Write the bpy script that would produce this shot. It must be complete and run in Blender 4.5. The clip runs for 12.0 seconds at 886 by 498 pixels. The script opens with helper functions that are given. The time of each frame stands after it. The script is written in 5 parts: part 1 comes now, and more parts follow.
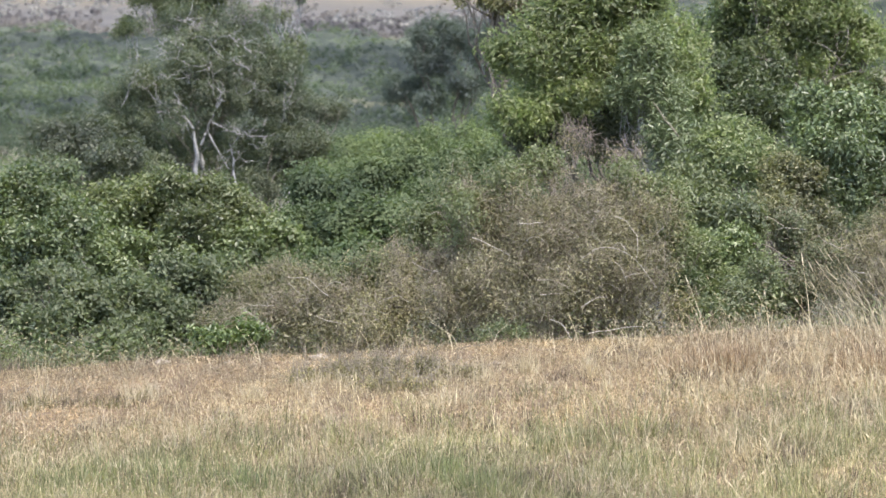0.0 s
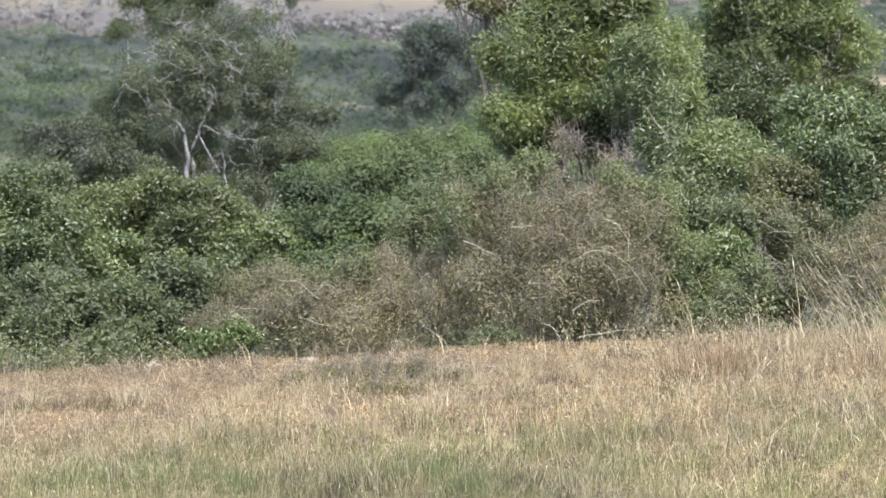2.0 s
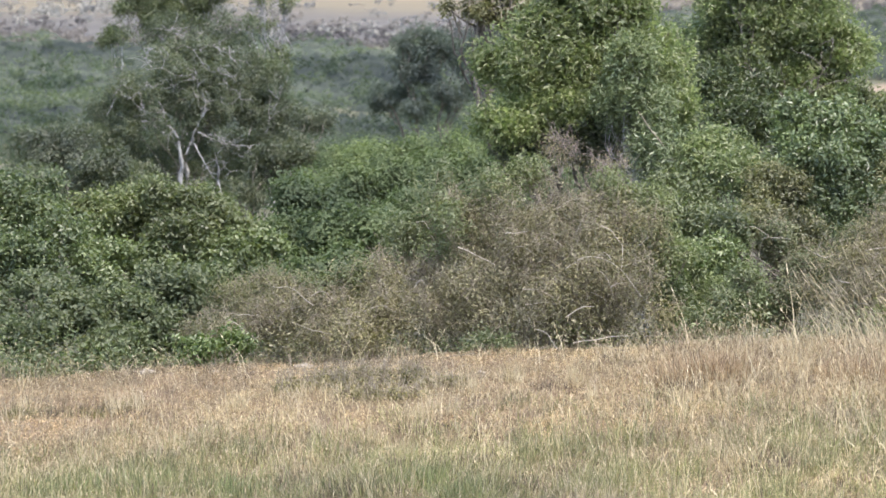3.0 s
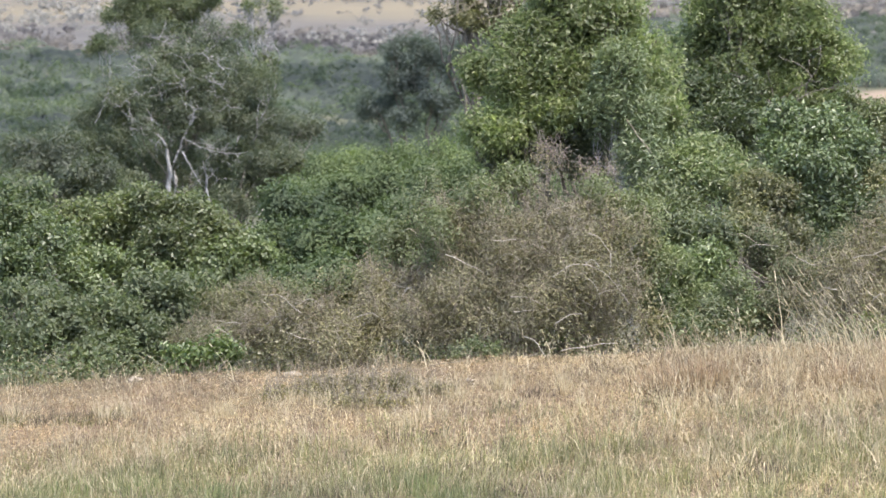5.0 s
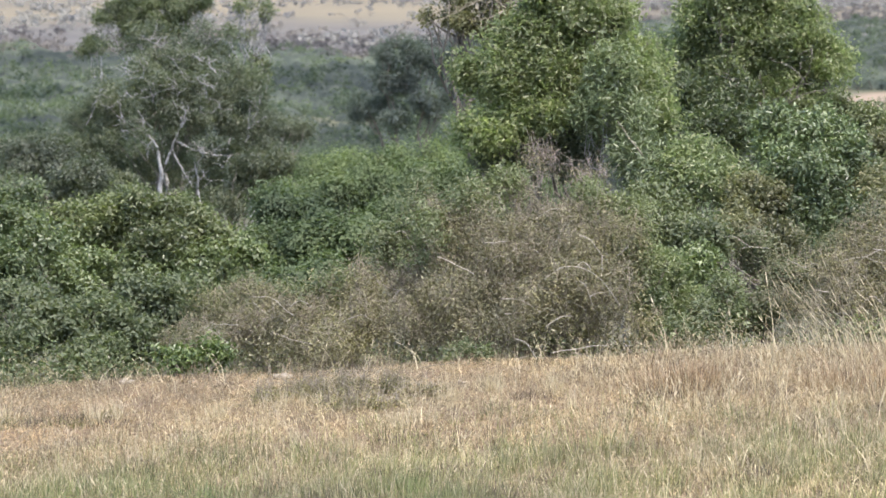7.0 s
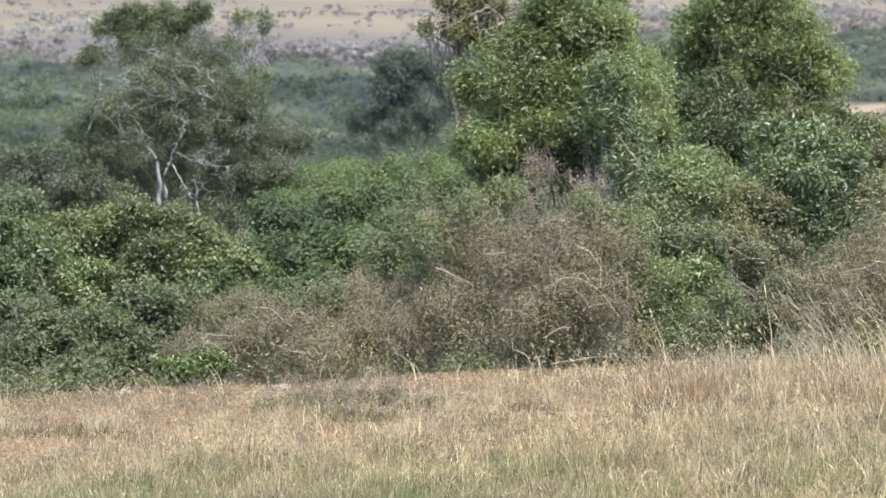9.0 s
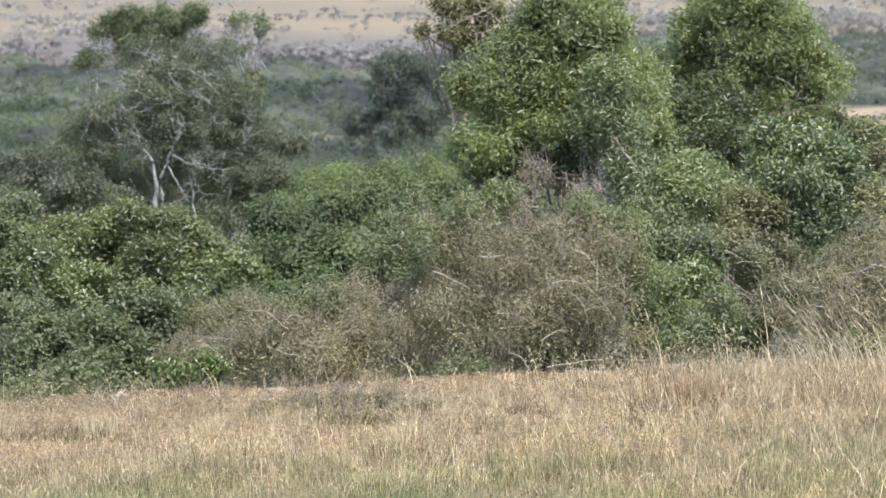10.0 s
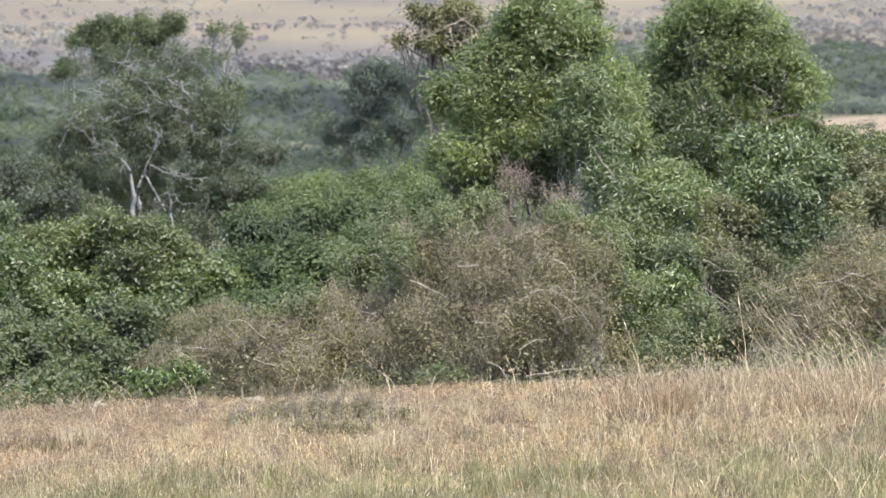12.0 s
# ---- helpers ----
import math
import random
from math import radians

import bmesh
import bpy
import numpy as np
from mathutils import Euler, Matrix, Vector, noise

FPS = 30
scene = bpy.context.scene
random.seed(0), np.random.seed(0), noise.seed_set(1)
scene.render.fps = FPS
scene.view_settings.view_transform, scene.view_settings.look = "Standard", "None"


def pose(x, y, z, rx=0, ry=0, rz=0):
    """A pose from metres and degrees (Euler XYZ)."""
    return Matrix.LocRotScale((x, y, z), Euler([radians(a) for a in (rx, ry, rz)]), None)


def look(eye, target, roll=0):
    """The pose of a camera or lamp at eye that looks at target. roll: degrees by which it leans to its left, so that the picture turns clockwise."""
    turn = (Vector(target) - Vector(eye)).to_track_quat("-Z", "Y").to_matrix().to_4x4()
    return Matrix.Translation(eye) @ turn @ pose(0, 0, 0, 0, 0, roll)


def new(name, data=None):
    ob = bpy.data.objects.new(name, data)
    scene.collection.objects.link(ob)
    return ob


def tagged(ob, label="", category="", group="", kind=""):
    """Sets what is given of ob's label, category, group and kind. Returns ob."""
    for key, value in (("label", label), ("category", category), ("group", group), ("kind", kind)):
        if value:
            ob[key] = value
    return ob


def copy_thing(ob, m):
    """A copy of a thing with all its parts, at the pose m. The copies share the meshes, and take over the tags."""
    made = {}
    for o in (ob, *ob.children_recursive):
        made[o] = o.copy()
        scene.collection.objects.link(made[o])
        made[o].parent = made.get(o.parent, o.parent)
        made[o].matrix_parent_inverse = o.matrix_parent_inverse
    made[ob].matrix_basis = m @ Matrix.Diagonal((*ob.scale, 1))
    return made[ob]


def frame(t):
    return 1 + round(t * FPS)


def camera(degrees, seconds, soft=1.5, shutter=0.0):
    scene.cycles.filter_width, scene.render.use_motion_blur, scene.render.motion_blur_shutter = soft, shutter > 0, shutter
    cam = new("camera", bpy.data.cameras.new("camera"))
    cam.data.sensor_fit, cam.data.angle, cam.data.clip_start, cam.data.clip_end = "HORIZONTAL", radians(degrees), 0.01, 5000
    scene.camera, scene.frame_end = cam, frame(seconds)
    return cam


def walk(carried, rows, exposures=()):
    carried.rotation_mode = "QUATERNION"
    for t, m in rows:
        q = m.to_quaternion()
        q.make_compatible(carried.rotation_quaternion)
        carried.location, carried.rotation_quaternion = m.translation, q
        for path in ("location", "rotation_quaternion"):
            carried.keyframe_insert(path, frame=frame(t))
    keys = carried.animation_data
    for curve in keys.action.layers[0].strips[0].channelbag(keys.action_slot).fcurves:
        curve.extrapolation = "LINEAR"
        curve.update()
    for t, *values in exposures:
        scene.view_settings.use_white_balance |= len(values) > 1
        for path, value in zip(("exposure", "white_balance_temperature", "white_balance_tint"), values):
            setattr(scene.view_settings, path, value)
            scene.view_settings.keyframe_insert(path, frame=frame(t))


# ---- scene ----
cam = camera(20.0, 12.0, soft=1.5)
# the long lens is focused on the brow
cam.data.dof.use_dof = True
cam.data.dof.focus_distance = 13.6
cam.data.dof.aperture_fstop = 6.5
PATH = [
    (0.0, pose(0, 0, 2.6, 82.603, 0.225, 1.400)),
    (0.5, pose(0, 0, 2.6, 82.586, 0.228, 1.232)),
    (1.0, pose(0, 0, 2.6, 82.548, 0.195, 1.121)),
    (1.5, pose(0, 0, 2.6, 82.615, 0.205, 1.175)),
    (2.0, pose(0, 0, 2.6, 82.678, 0.170, 1.201)),
    (2.5, pose(0, 0, 2.6, 82.781, 0.178, 1.157)),
    (3.0, pose(0, 0, 2.6, 82.818, 0.187, 1.063)),
    (3.5, pose(0, 0, 2.6, 82.835, 0.215, 0.944)),
    (5.5, pose(0, 0, 2.6, 83.018, 0.190, 0.769)),
    (6.0, pose(0, 0, 2.6, 83.021, 0.165, 0.754)),
    (6.5, pose(0, 0, 2.6, 83.020, 0.160, 0.735)),
    (7.0, pose(0, 0, 2.6, 83.035, 0.140, 0.601)),
    (9.0, pose(0, 0, 2.6, 83.289, 0.080, 0.578)),
    (9.5, pose(0, 0, 2.6, 83.308, 0.045, 0.511)),
    (10.0, pose(0, 0, 2.6, 83.358, 0.040, 0.499)),
    (10.5, pose(0, 0, 2.6, 83.417, 0.043, 0.499)),
    (11.0, pose(0, 0, 2.6, 83.473, 0.070, 0.367)),
    (11.5, pose(0, 0, 2.6, 83.519, 0.070, 0.169)),
    (12.0, pose(0, 0, 2.6, 83.571, 0.015, -0.005)),
]
walk(cam, PATH, [(0.0, 1.60, 6500, 17), (12.0, 1.60, 6500, 17)])

# ---- world and sun ----
SUN_FROM = Vector((0.30, -0.44, 1.15)).normalized()
world = bpy.data.worlds.new("sky")
scene.world = world
world.use_nodes = True
wn = world.node_tree.nodes
sky = wn.new("ShaderNodeTexSky")
sky.sky_type = "NISHITA"
sky.sun_disc = False
sky.sun_elevation = math.asin(SUN_FROM.z)
sky.sun_rotation = math.atan2(SUN_FROM.x, SUN_FROM.y)
sky.dust_density = 2.0
wn["Background"].inputs["Strength"].default_value = 0.15
world.node_tree.links.new(sky.outputs[0], wn["Background"].inputs["Color"])
sun = new("sun", bpy.data.lights.new("sun", "SUN"))
sun.data.energy = 2.05
sun.data.angle = radians(0.6)
sun.data.color = (1.0, 0.95, 0.87)
sun.matrix_world = look(SUN_FROM * 50, (0, 0, 0))


# ---- materials ----
def mat_base(name):
    m = bpy.data.materials.new(name)
    m.use_nodes = True
    nt = m.node_tree
    nt.nodes.clear()
    out = nt.nodes.new("ShaderNodeOutputMaterial")
    return m, nt, out


def ramp(nt, stops):
    r = nt.nodes.new("ShaderNodeValToRGB")
    els = r.color_ramp.elements
    while len(els) < len(stops):
        els.new(0.5)
    for e, (p, c) in zip(els, stops):
        e.position, e.color = p, (*c, 1)
    return r


def noise_node(nt, scale, detail=3.0, rough=0.55, space="Object"):
    co = nt.nodes.new("ShaderNodeTexCoord")
    n = nt.nodes.new("ShaderNodeTexNoise")
    n.inputs["Scale"].default_value = scale
    n.inputs["Detail"].default_value = detail
    n.inputs["Roughness"].default_value = rough
    nt.links.new(co.outputs[space], n.inputs["Vector"])
    return n


def mixc(nt, fac, a, b, mode="MIX"):
    x = nt.nodes.new("ShaderNodeMix")
    x.data_type, x.blend_type = "RGBA", mode
    for sock, v in ((x.inputs[0], fac), (x.inputs[6], a), (x.inputs[7], b)):
        if hasattr(v, "is_output"):
            nt.links.new(v, sock)
        elif isinstance(v, tuple):
            sock.default_value = (*v, 1)
        else:
            sock.default_value = v
    return x.outputs[2]


def leaf_material(name, dark, mid, light, patch=1.2, rough=0.42, through_light=0.3, patch2=None, gloss=0.5, relief=0.0, glow=(1.1, 1.22, 0.62)):
    """Leaves: each one its own tone, with drier and fresher patches through the crown."""
    m, nt, out = mat_base(name)
    geo = nt.nodes.new("ShaderNodeNewGeometry")
    r = ramp(nt, [(0.0, dark), (0.5, mid), (1.0, light)])
    nt.links.new(geo.outputs["Random Per Island"], r.inputs["Fac"])
    big = noise_node(nt, patch, 2.0)
    shade = ramp(nt, [(0.32, (0.70, 0.70, 0.72)), (0.68, (1.25, 1.22, 1.10))])
    nt.links.new(big.outputs["Fac"], shade.inputs["Fac"])
    col = mixc(nt, 1.0, r.outputs["Color"], shade.outputs["Color"], "MULTIPLY")
    info = nt.nodes.new("ShaderNodeObjectInfo")
    tone = ramp(nt, [(0.0, (0.91, 0.92, 0.94)), (1.0, (1.09, 1.07, 1.02))])
    nt.links.new(info.outputs["Random"], tone.inputs["Fac"])
    col = mixc(nt, 1.0, col, tone.outputs["Color"], "MULTIPLY")
    if patch2:
        small = noise_node(nt, patch2, 1.0)
        sh2 = ramp(nt, [(0.35, (0.66, 0.68, 0.72)), (0.65, (1.25, 1.22, 1.12))])
        nt.links.new(small.outputs["Fac"], sh2.inputs["Fac"])
        col = mixc(nt, 1.0, col, sh2.outputs["Color"], "MULTIPLY")
    bsdf = nt.nodes.new("ShaderNodeBsdfPrincipled")
    nt.links.new(col, bsdf.inputs["Base Color"])
    bsdf.inputs["Roughness"].default_value = rough
    bsdf.inputs["Specular IOR Level"].default_value = gloss
    if relief:
        rough_n = noise_node(nt, 1.6, 5.0, 0.7)
        bump = nt.nodes.new("ShaderNodeBump")
        bump.inputs["Strength"].default_value = 0.8
        bump.inputs["Distance"].default_value = relief
        nt.links.new(rough_n.outputs["Fac"], bump.inputs["Height"])
        nt.links.new(bump.outputs["Normal"], bsdf.inputs["Normal"])
    tr = nt.nodes.new("ShaderNodeBsdfTranslucent")
    warm = mixc(nt, 1.0, col, glow, "MULTIPLY")
    nt.links.new(warm, tr.inputs["Color"])
    mix = nt.nodes.new("ShaderNodeMixShader")
    mix.inputs[0].default_value = through_light
    nt.links.new(bsdf.outputs[0], mix.inputs[1])
    nt.links.new(tr.outputs[0], mix.inputs[2])
    nt.links.new(mix.outputs[0], out.inputs["Surface"])
    return m


def bark_material(name, a, b, scale=14.0):
    m, nt, out = mat_base(name)
    n = noise_node(nt, scale, 6.0, 0.65)
    r = ramp(nt, [(0.3, a), (0.7, b)])
    nt.links.new(n.outputs["Fac"], r.inputs["Fac"])
    bsdf = nt.nodes.new("ShaderNodeBsdfPrincipled")
    bsdf.inputs["Roughness"].default_value = 0.85
    nt.links.new(r.outputs["Color"], bsdf.inputs["Base Color"])
    bump = nt.nodes.new("ShaderNodeBump")
    bump.inputs["Strength"].default_value = 0.5
    bump.inputs["Distance"].default_value = 0.01
    nt.links.new(n.outputs["Fac"], bump.inputs["Height"])
    nt.links.new(bump.outputs["Normal"], bsdf.inputs["Normal"])
    nt.links.new(bsdf.outputs[0], out.inputs["Surface"])
    return m


def ground_material():
    """Dry turf and soil close by, scrub in the valley, straw plains and stony grey flats far off."""
    m, nt, out = mat_base("dry_turf")
    fine = noise_node(nt, 22.0, 6.0, 0.7)
    soil = ramp(nt, [(0.25, (0.081, 0.064, 0.045)), (0.5, (0.178, 0.142, 0.100)), (0.75, (0.272, 0.228, 0.165))])
    nt.links.new(fine.outputs["Fac"], soil.inputs["Fac"])
    mid = noise_node(nt, 0.7, 4.0, 0.6)
    tint = ramp(nt, [(0.35, (0.95, 0.98, 0.75)), (0.65, (1.08, 0.95, 0.86))])
    nt.links.new(mid.outputs["Fac"], tint.inputs["Fac"])
    near = mixc(nt, 1.0, soil.outputs["Color"], tint.outputs["Color"], "MULTIPLY")
    co = nt.nodes.new("ShaderNodeTexCoord")
    sep = nt.nodes.new("ShaderNodeSeparateXYZ")
    nt.links.new(co.outputs["Object"], sep.inputs[0])
    # valley scrub soil
    v_n = noise_node(nt, 0.03, 5.0, 0.6)
    scrub = ramp(nt, [(0.35, (0.068, 0.076, 0.043)), (0.6, (0.136, 0.128, 0.081))])
    nt.links.new(v_n.outputs["Fac"], scrub.inputs["Fac"])
    f1 = nt.nodes.new("ShaderNodeMapRange")
    f1.inputs["From Min"].default_value, f1.inputs["From Max"].default_value = 15.4, 16.6
    nt.links.new(sep.outputs["Y"], f1.inputs["Value"])
    c1 = mixc(nt, f1.outputs[0], near, scrub.outputs["Color"])
    flats = ramp(nt, [(0.4, (0.094, 0.091, 0.080)), (0.6, (0.122, 0.115, 0.098))])
    nt.links.new(v_n.outputs["Fac"], flats.inputs["Fac"])
    f3 = nt.nodes.new("ShaderNodeMapRange")
    f3.inputs["From Min"].default_value, f3.inputs["From Max"].default_value = 600, 690
    nt.links.new(sep.outputs["Y"], f3.inputs["Value"])
    c1 = mixc(nt, f3.outputs[0], c1, flats.outputs["Color"])
    # straw plain beyond the woods, stretched along the slope
    mp = nt.nodes.new("ShaderNodeMapping")
    mp.inputs["Scale"].default_value = (0.006, 0.0035, 0.006)
    nt.links.new(co.outputs["Object"], mp.inputs["Vector"])
    p_n = nt.nodes.new("ShaderNodeTexNoise")
    p_n.inputs["Scale"].default_value = 1.0
    p_n.inputs["Detail"].default_value = 6.0
    p_n.inputs["Roughness"].default_value = 0.6
    nt.links.new(mp.outputs[0], p_n.inputs["Vector"])
    plain = ramp(nt, [(0.34, (0.122, 0.112, 0.088)), (0.45, (0.145, 0.129, 0.091)), (0.54, (0.169, 0.147, 0.097)), (0.64, (0.192, 0.165, 0.105))])
    nt.links.new(p_n.outputs["Fac"], plain.inputs["Fac"])
    f2 = nt.nodes.new("ShaderNodeMapRange")
    f2.inputs["From Min"].default_value, f2.inputs["From Max"].default_value = 850, 1020
    nt.links.new(sep.outputs["Y"], f2.inputs["Value"])
    c2 = mixc(nt, f2.outputs[0], c1, plain.outputs["Color"])
    for cx, cy, rx, ry in ((80.0, 378.0, 24.0, 56.0), (-14.6, 297.0, 4.5, 9.0)):
        place = nt.nodes.new("ShaderNodeMapping")
        place.vector_type = "POINT"
        place.inputs["Location"].default_value = (-cx / rx, -cy / ry, 0)
        place.inputs["Scale"].default_value = (1 / rx, 1 / ry, 0)
        nt.links.new(co.outputs["Object"], place.inputs["Vector"])
        dist = nt.nodes.new("ShaderNodeVectorMath")
        dist.operation = "LENGTH"
        nt.links.new(place.outputs[0], dist.inputs[0])
        rim = nt.nodes.new("ShaderNodeMapRange")
        rim.inputs["From Min"].default_value, rim.inputs["From Max"].default_value = 1.05, 0.9
        nt.links.new(dist.outputs["Value"], rim.inputs["Value"])
        c2 = mixc(nt, rim.outputs[0], c2, (0.235, 0.185, 0.125))
    bsdf = nt.nodes.new("ShaderNodeBsdfPrincipled")
    bsdf.inputs["Roughness"].default_value = 0.95
    bsdf.inputs["Specular IOR Level"].default_value = 0.15
    nt.links.new(c2, bsdf.inputs["Base Color"])
    bump = nt.nodes.new("ShaderNodeBump")
    bump.inputs["Strength"].default_value = 0.8
    bump.inputs["Distance"].default_value = 0.03
    nt.links.new(fine.outputs["Fac"], bump.inputs["Height"])
    nt.links.new(bump.outputs["Normal"], bsdf.inputs["Normal"])
    nt.links.new(bsdf.outputs[0], out.inputs["Surface"])
    return m


M_GROUND = ground_material()
M_STRAW = leaf_material("straw", (0.127, 0.098, 0.058), (0.321, 0.271, 0.174), (0.540, 0.467, 0.324), 0.5, 0.55, 0.25, 5.0, glow=(1.05, 1.0, 0.85))
M_REDGRASS = leaf_material("reddish_dry_grass", (0.153, 0.111, 0.070), (0.336, 0.262, 0.172), (0.482, 0.394, 0.272), 0.6, 0.65, 0.2, 5.0, glow=(1.0, 1.0, 0.9))
M_RUSTGRASS = leaf_material("rusty_dry_grass", (0.150, 0.095, 0.054), (0.385, 0.284, 0.172), (0.540, 0.422, 0.282), 0.6, 0.65, 0.25, 5.0, glow=(1.05, 1.0, 0.85))
M_GREENGRASS = leaf_material("green_grass", (0.105, 0.122, 0.050), (0.246, 0.261, 0.122), (0.432, 0.421, 0.238), 0.5, 0.5, 0.3, 4.0, glow=(1.05, 1.08, 0.75))
M_LUSHGRASS = leaf_material("lush_green_grass", (0.100, 0.132, 0.052), (0.205, 0.248, 0.108), (0.350, 0.390, 0.200), 0.5, 0.5, 0.3, 4.0, glow=(1.05, 1.12, 0.75))
M_STALK = leaf_material("pale_stalks", (0.34, 0.29, 0.168), (0.48, 0.42, 0.272), (0.62, 0.56, 0.40), 0.5, 0.5, 0.2, glow=(1.05, 1.0, 0.85))
M_DEADGRASS = leaf_material("dead_grass", (0.068, 0.054, 0.039), (0.113, 0.089, 0.065), (0.181, 0.144, 0.105), 0.8, 0.8, 0.1, glow=(1.05, 1.0, 0.9))
M_LEAF_TREE = leaf_material("glossy_tree_leaves", (0.154, 0.187, 0.092), (0.220, 0.256, 0.127), (0.348, 0.376, 0.210), 0.9, 0.32, 0.6, gloss=0.62, glow=(1.0, 1.2, 0.77))
M_LEAF_LIGHT = leaf_material("light_shrub_leaves", (0.118, 0.155, 0.072), (0.178, 0.220, 0.108), (0.285, 0.322, 0.175), 1.1, 0.36, 0.45, gloss=0.65, glow=(1.0, 1.2, 0.75))
M_LEAF_DRYOLIVE = leaf_material("dry_olive_leaves", (0.118, 0.132, 0.075), (0.165, 0.178, 0.102), (0.285, 0.278, 0.170), 1.1, 0.42, 0.4, gloss=0.5)
M_LEAF_PALE = leaf_material("pale_narrow_leaves", (0.108, 0.144, 0.068), (0.153, 0.198, 0.099), (0.261, 0.307, 0.180), 0.9, 0.33, 0.3)
M_LEAF_BUSH = leaf_material("bush_leaves", (0.120, 0.147, 0.078), (0.163, 0.194, 0.103), (0.236, 0.272, 0.152), 0.8, 0.42, 0.4)
M_LEAF_ROUND = leaf_material("round_bush_leaves", (0.110, 0.148, 0.075), (0.156, 0.200, 0.101), (0.236, 0.288, 0.152), 0.8, 0.38, 0.45, gloss=0.55)
# darker green that carries the shade under the round tree's crown
M_LEAF_UNDERSHADE = leaf_material("shade_deepened_leaves", (0.068, 0.092, 0.050), (0.095, 0.124, 0.068), (0.160, 0.192, 0.112), 0.9, 0.38, 0.45, gloss=0.5)
M_LEAF_DOME = leaf_material("yellowish_bush_leaves", (0.115, 0.145, 0.068), (0.165, 0.196, 0.095), (0.245, 0.274, 0.147), 1.0, 0.38, 0.45, gloss=0.55)
M_LEAF_SHRUBLET = leaf_material("dark_shrublet_leaves", (0.088, 0.088, 0.042), (0.164, 0.158, 0.080), (0.370, 0.338, 0.200), 1.5, 0.5, 0.35, gloss=0.4)
M_LEAF_BRUSH = leaf_material("olive_brush_leaves", (0.110, 0.132, 0.070), (0.158, 0.180, 0.096), (0.275, 0.285, 0.165), 1.1, 0.42, 0.4, gloss=0.55, glow=(1.0, 1.15, 0.75))
M_LEAF_SAGE = leaf_material("sage_leaves", (0.105, 0.135, 0.084), (0.135, 0.165, 0.104), (0.185, 0.218, 0.142), 0.8, 0.5, 0.45, gloss=0.35)
M_LEAF_CREST = leaf_material("flat_crown_leaves", (0.086, 0.112, 0.062), (0.122, 0.152, 0.086), (0.182, 0.212, 0.130), 0.8, 0.45, 0.4, gloss=0.4)
M_LEAF_LAUREL = leaf_material("laurel_leaves", (0.097, 0.135, 0.067), (0.138, 0.183, 0.090), (0.234, 0.292, 0.153), 0.9, 0.34, 0.35)
M_LEAF_GREY = leaf_material("dusty_grey_green_leaves", (0.094, 0.114, 0.078), (0.126, 0.150, 0.102), (0.188, 0.213, 0.150), 0.6, 0.42, 0.45, gloss=0.5)
# leaf green darkened to stand for foliage in shade
M_LEAF_SHADED = leaf_material("shade_darkened_leaves", (0.082, 0.100, 0.066), (0.108, 0.128, 0.085), (0.155, 0.178, 0.120), 0.6, 0.45, 0.4, gloss=0.45)
M_LEAF_DARK = leaf_material("dark_valley_leaves", (0.098, 0.124, 0.119), (0.112, 0.140, 0.133), (0.136, 0.167, 0.156), 0.3, 0.6, 0.35, gloss=0.1)
M_LEAF_OLIVE = leaf_material("olive_leaves", (0.108, 0.113, 0.055), (0.137, 0.143, 0.070), (0.185, 0.189, 0.100), 0.9, 0.5, 0.3)
M_LEAF_DRY = leaf_material("dry_shrub_leaves", (0.106, 0.102, 0.054), (0.186, 0.177, 0.092), (0.392, 0.364, 0.222), 1.1, 0.45, 0.3, gloss=0.6)
M_LEAF_FRESH = leaf_material("fresh_green_leaves", (0.085, 0.130, 0.040), (0.130, 0.182, 0.060), (0.215, 0.275, 0.108), 1.5, 0.35, 0.35, gloss=0.6)
M_LEAF_SLOPE = leaf_material("slope_thicket_leaves", (0.110, 0.152, 0.084), (0.132, 0.178, 0.099), (0.164, 0.214, 0.122), 0.25, 0.6, 0.4, 0.9, gloss=0.2)
# leaf green shifted towards blue-grey: valley haze carried by the colour
M_LEAF_FAR = leaf_material("haze_tinted_wood_leaves", (0.110, 0.140, 0.118), (0.116, 0.146, 0.123), (0.123, 0.153, 0.130), 0.012, 0.8, 0.5, 0.11, gloss=0.0)
# the haze of distance is put into these two pale scrub colours
M_HILL_SCRUB = leaf_material("haze_tinted_hill_scrub", (0.280, 0.285, 0.278), (0.296, 0.301, 0.293), (0.312, 0.317, 0.308), 0.01, 0.9, 0.5, gloss=0.0, glow=(1.0, 1.0, 1.0))
M_DRY_SCRUB = leaf_material("haze_paled_leafless_thicket", (0.207, 0.198, 0.188), (0.220, 0.211, 0.201), (0.232, 0.223, 0.213), 0.008, 0.9, 0.4, gloss=0.0, glow=(1.0, 1.0, 1.0))
# canopy colour holds the same bluish haze tint
M_CANOPY = leaf_material("haze_tinted_canopy", (0.062, 0.077, 0.068), (0.062, 0.077, 0.068), (0.062, 0.077, 0.068), 0.012, 0.9, 0.0, 0.13, gloss=0.0, relief=0.2)
M_BARK = bark_material("brown_bark", (0.093, 0.081, 0.064), (0.204, 0.178, 0.145))
M_BARK_PALE = bark_material("pale_grey_bark", (0.17, 0.167, 0.158), (0.42, 0.413, 0.39))
M_TWIG = bark_material("dry_twigs", (0.140, 0.118, 0.082), (0.335, 0.298, 0.212), 6.0)
M_TWIG_PINK = bark_material("pinkish_bare_twigs", (0.170, 0.138, 0.112), (0.315, 0.265, 0.222), 6.0)
M_CANE = bark_material("pale_canes", (0.340, 0.306, 0.246), (0.510, 0.468, 0.391), 9.0)
M_ROCK = bark_material("pale_stone", (0.17, 0.145, 0.10), (0.34, 0.295, 0.215), 12.0)


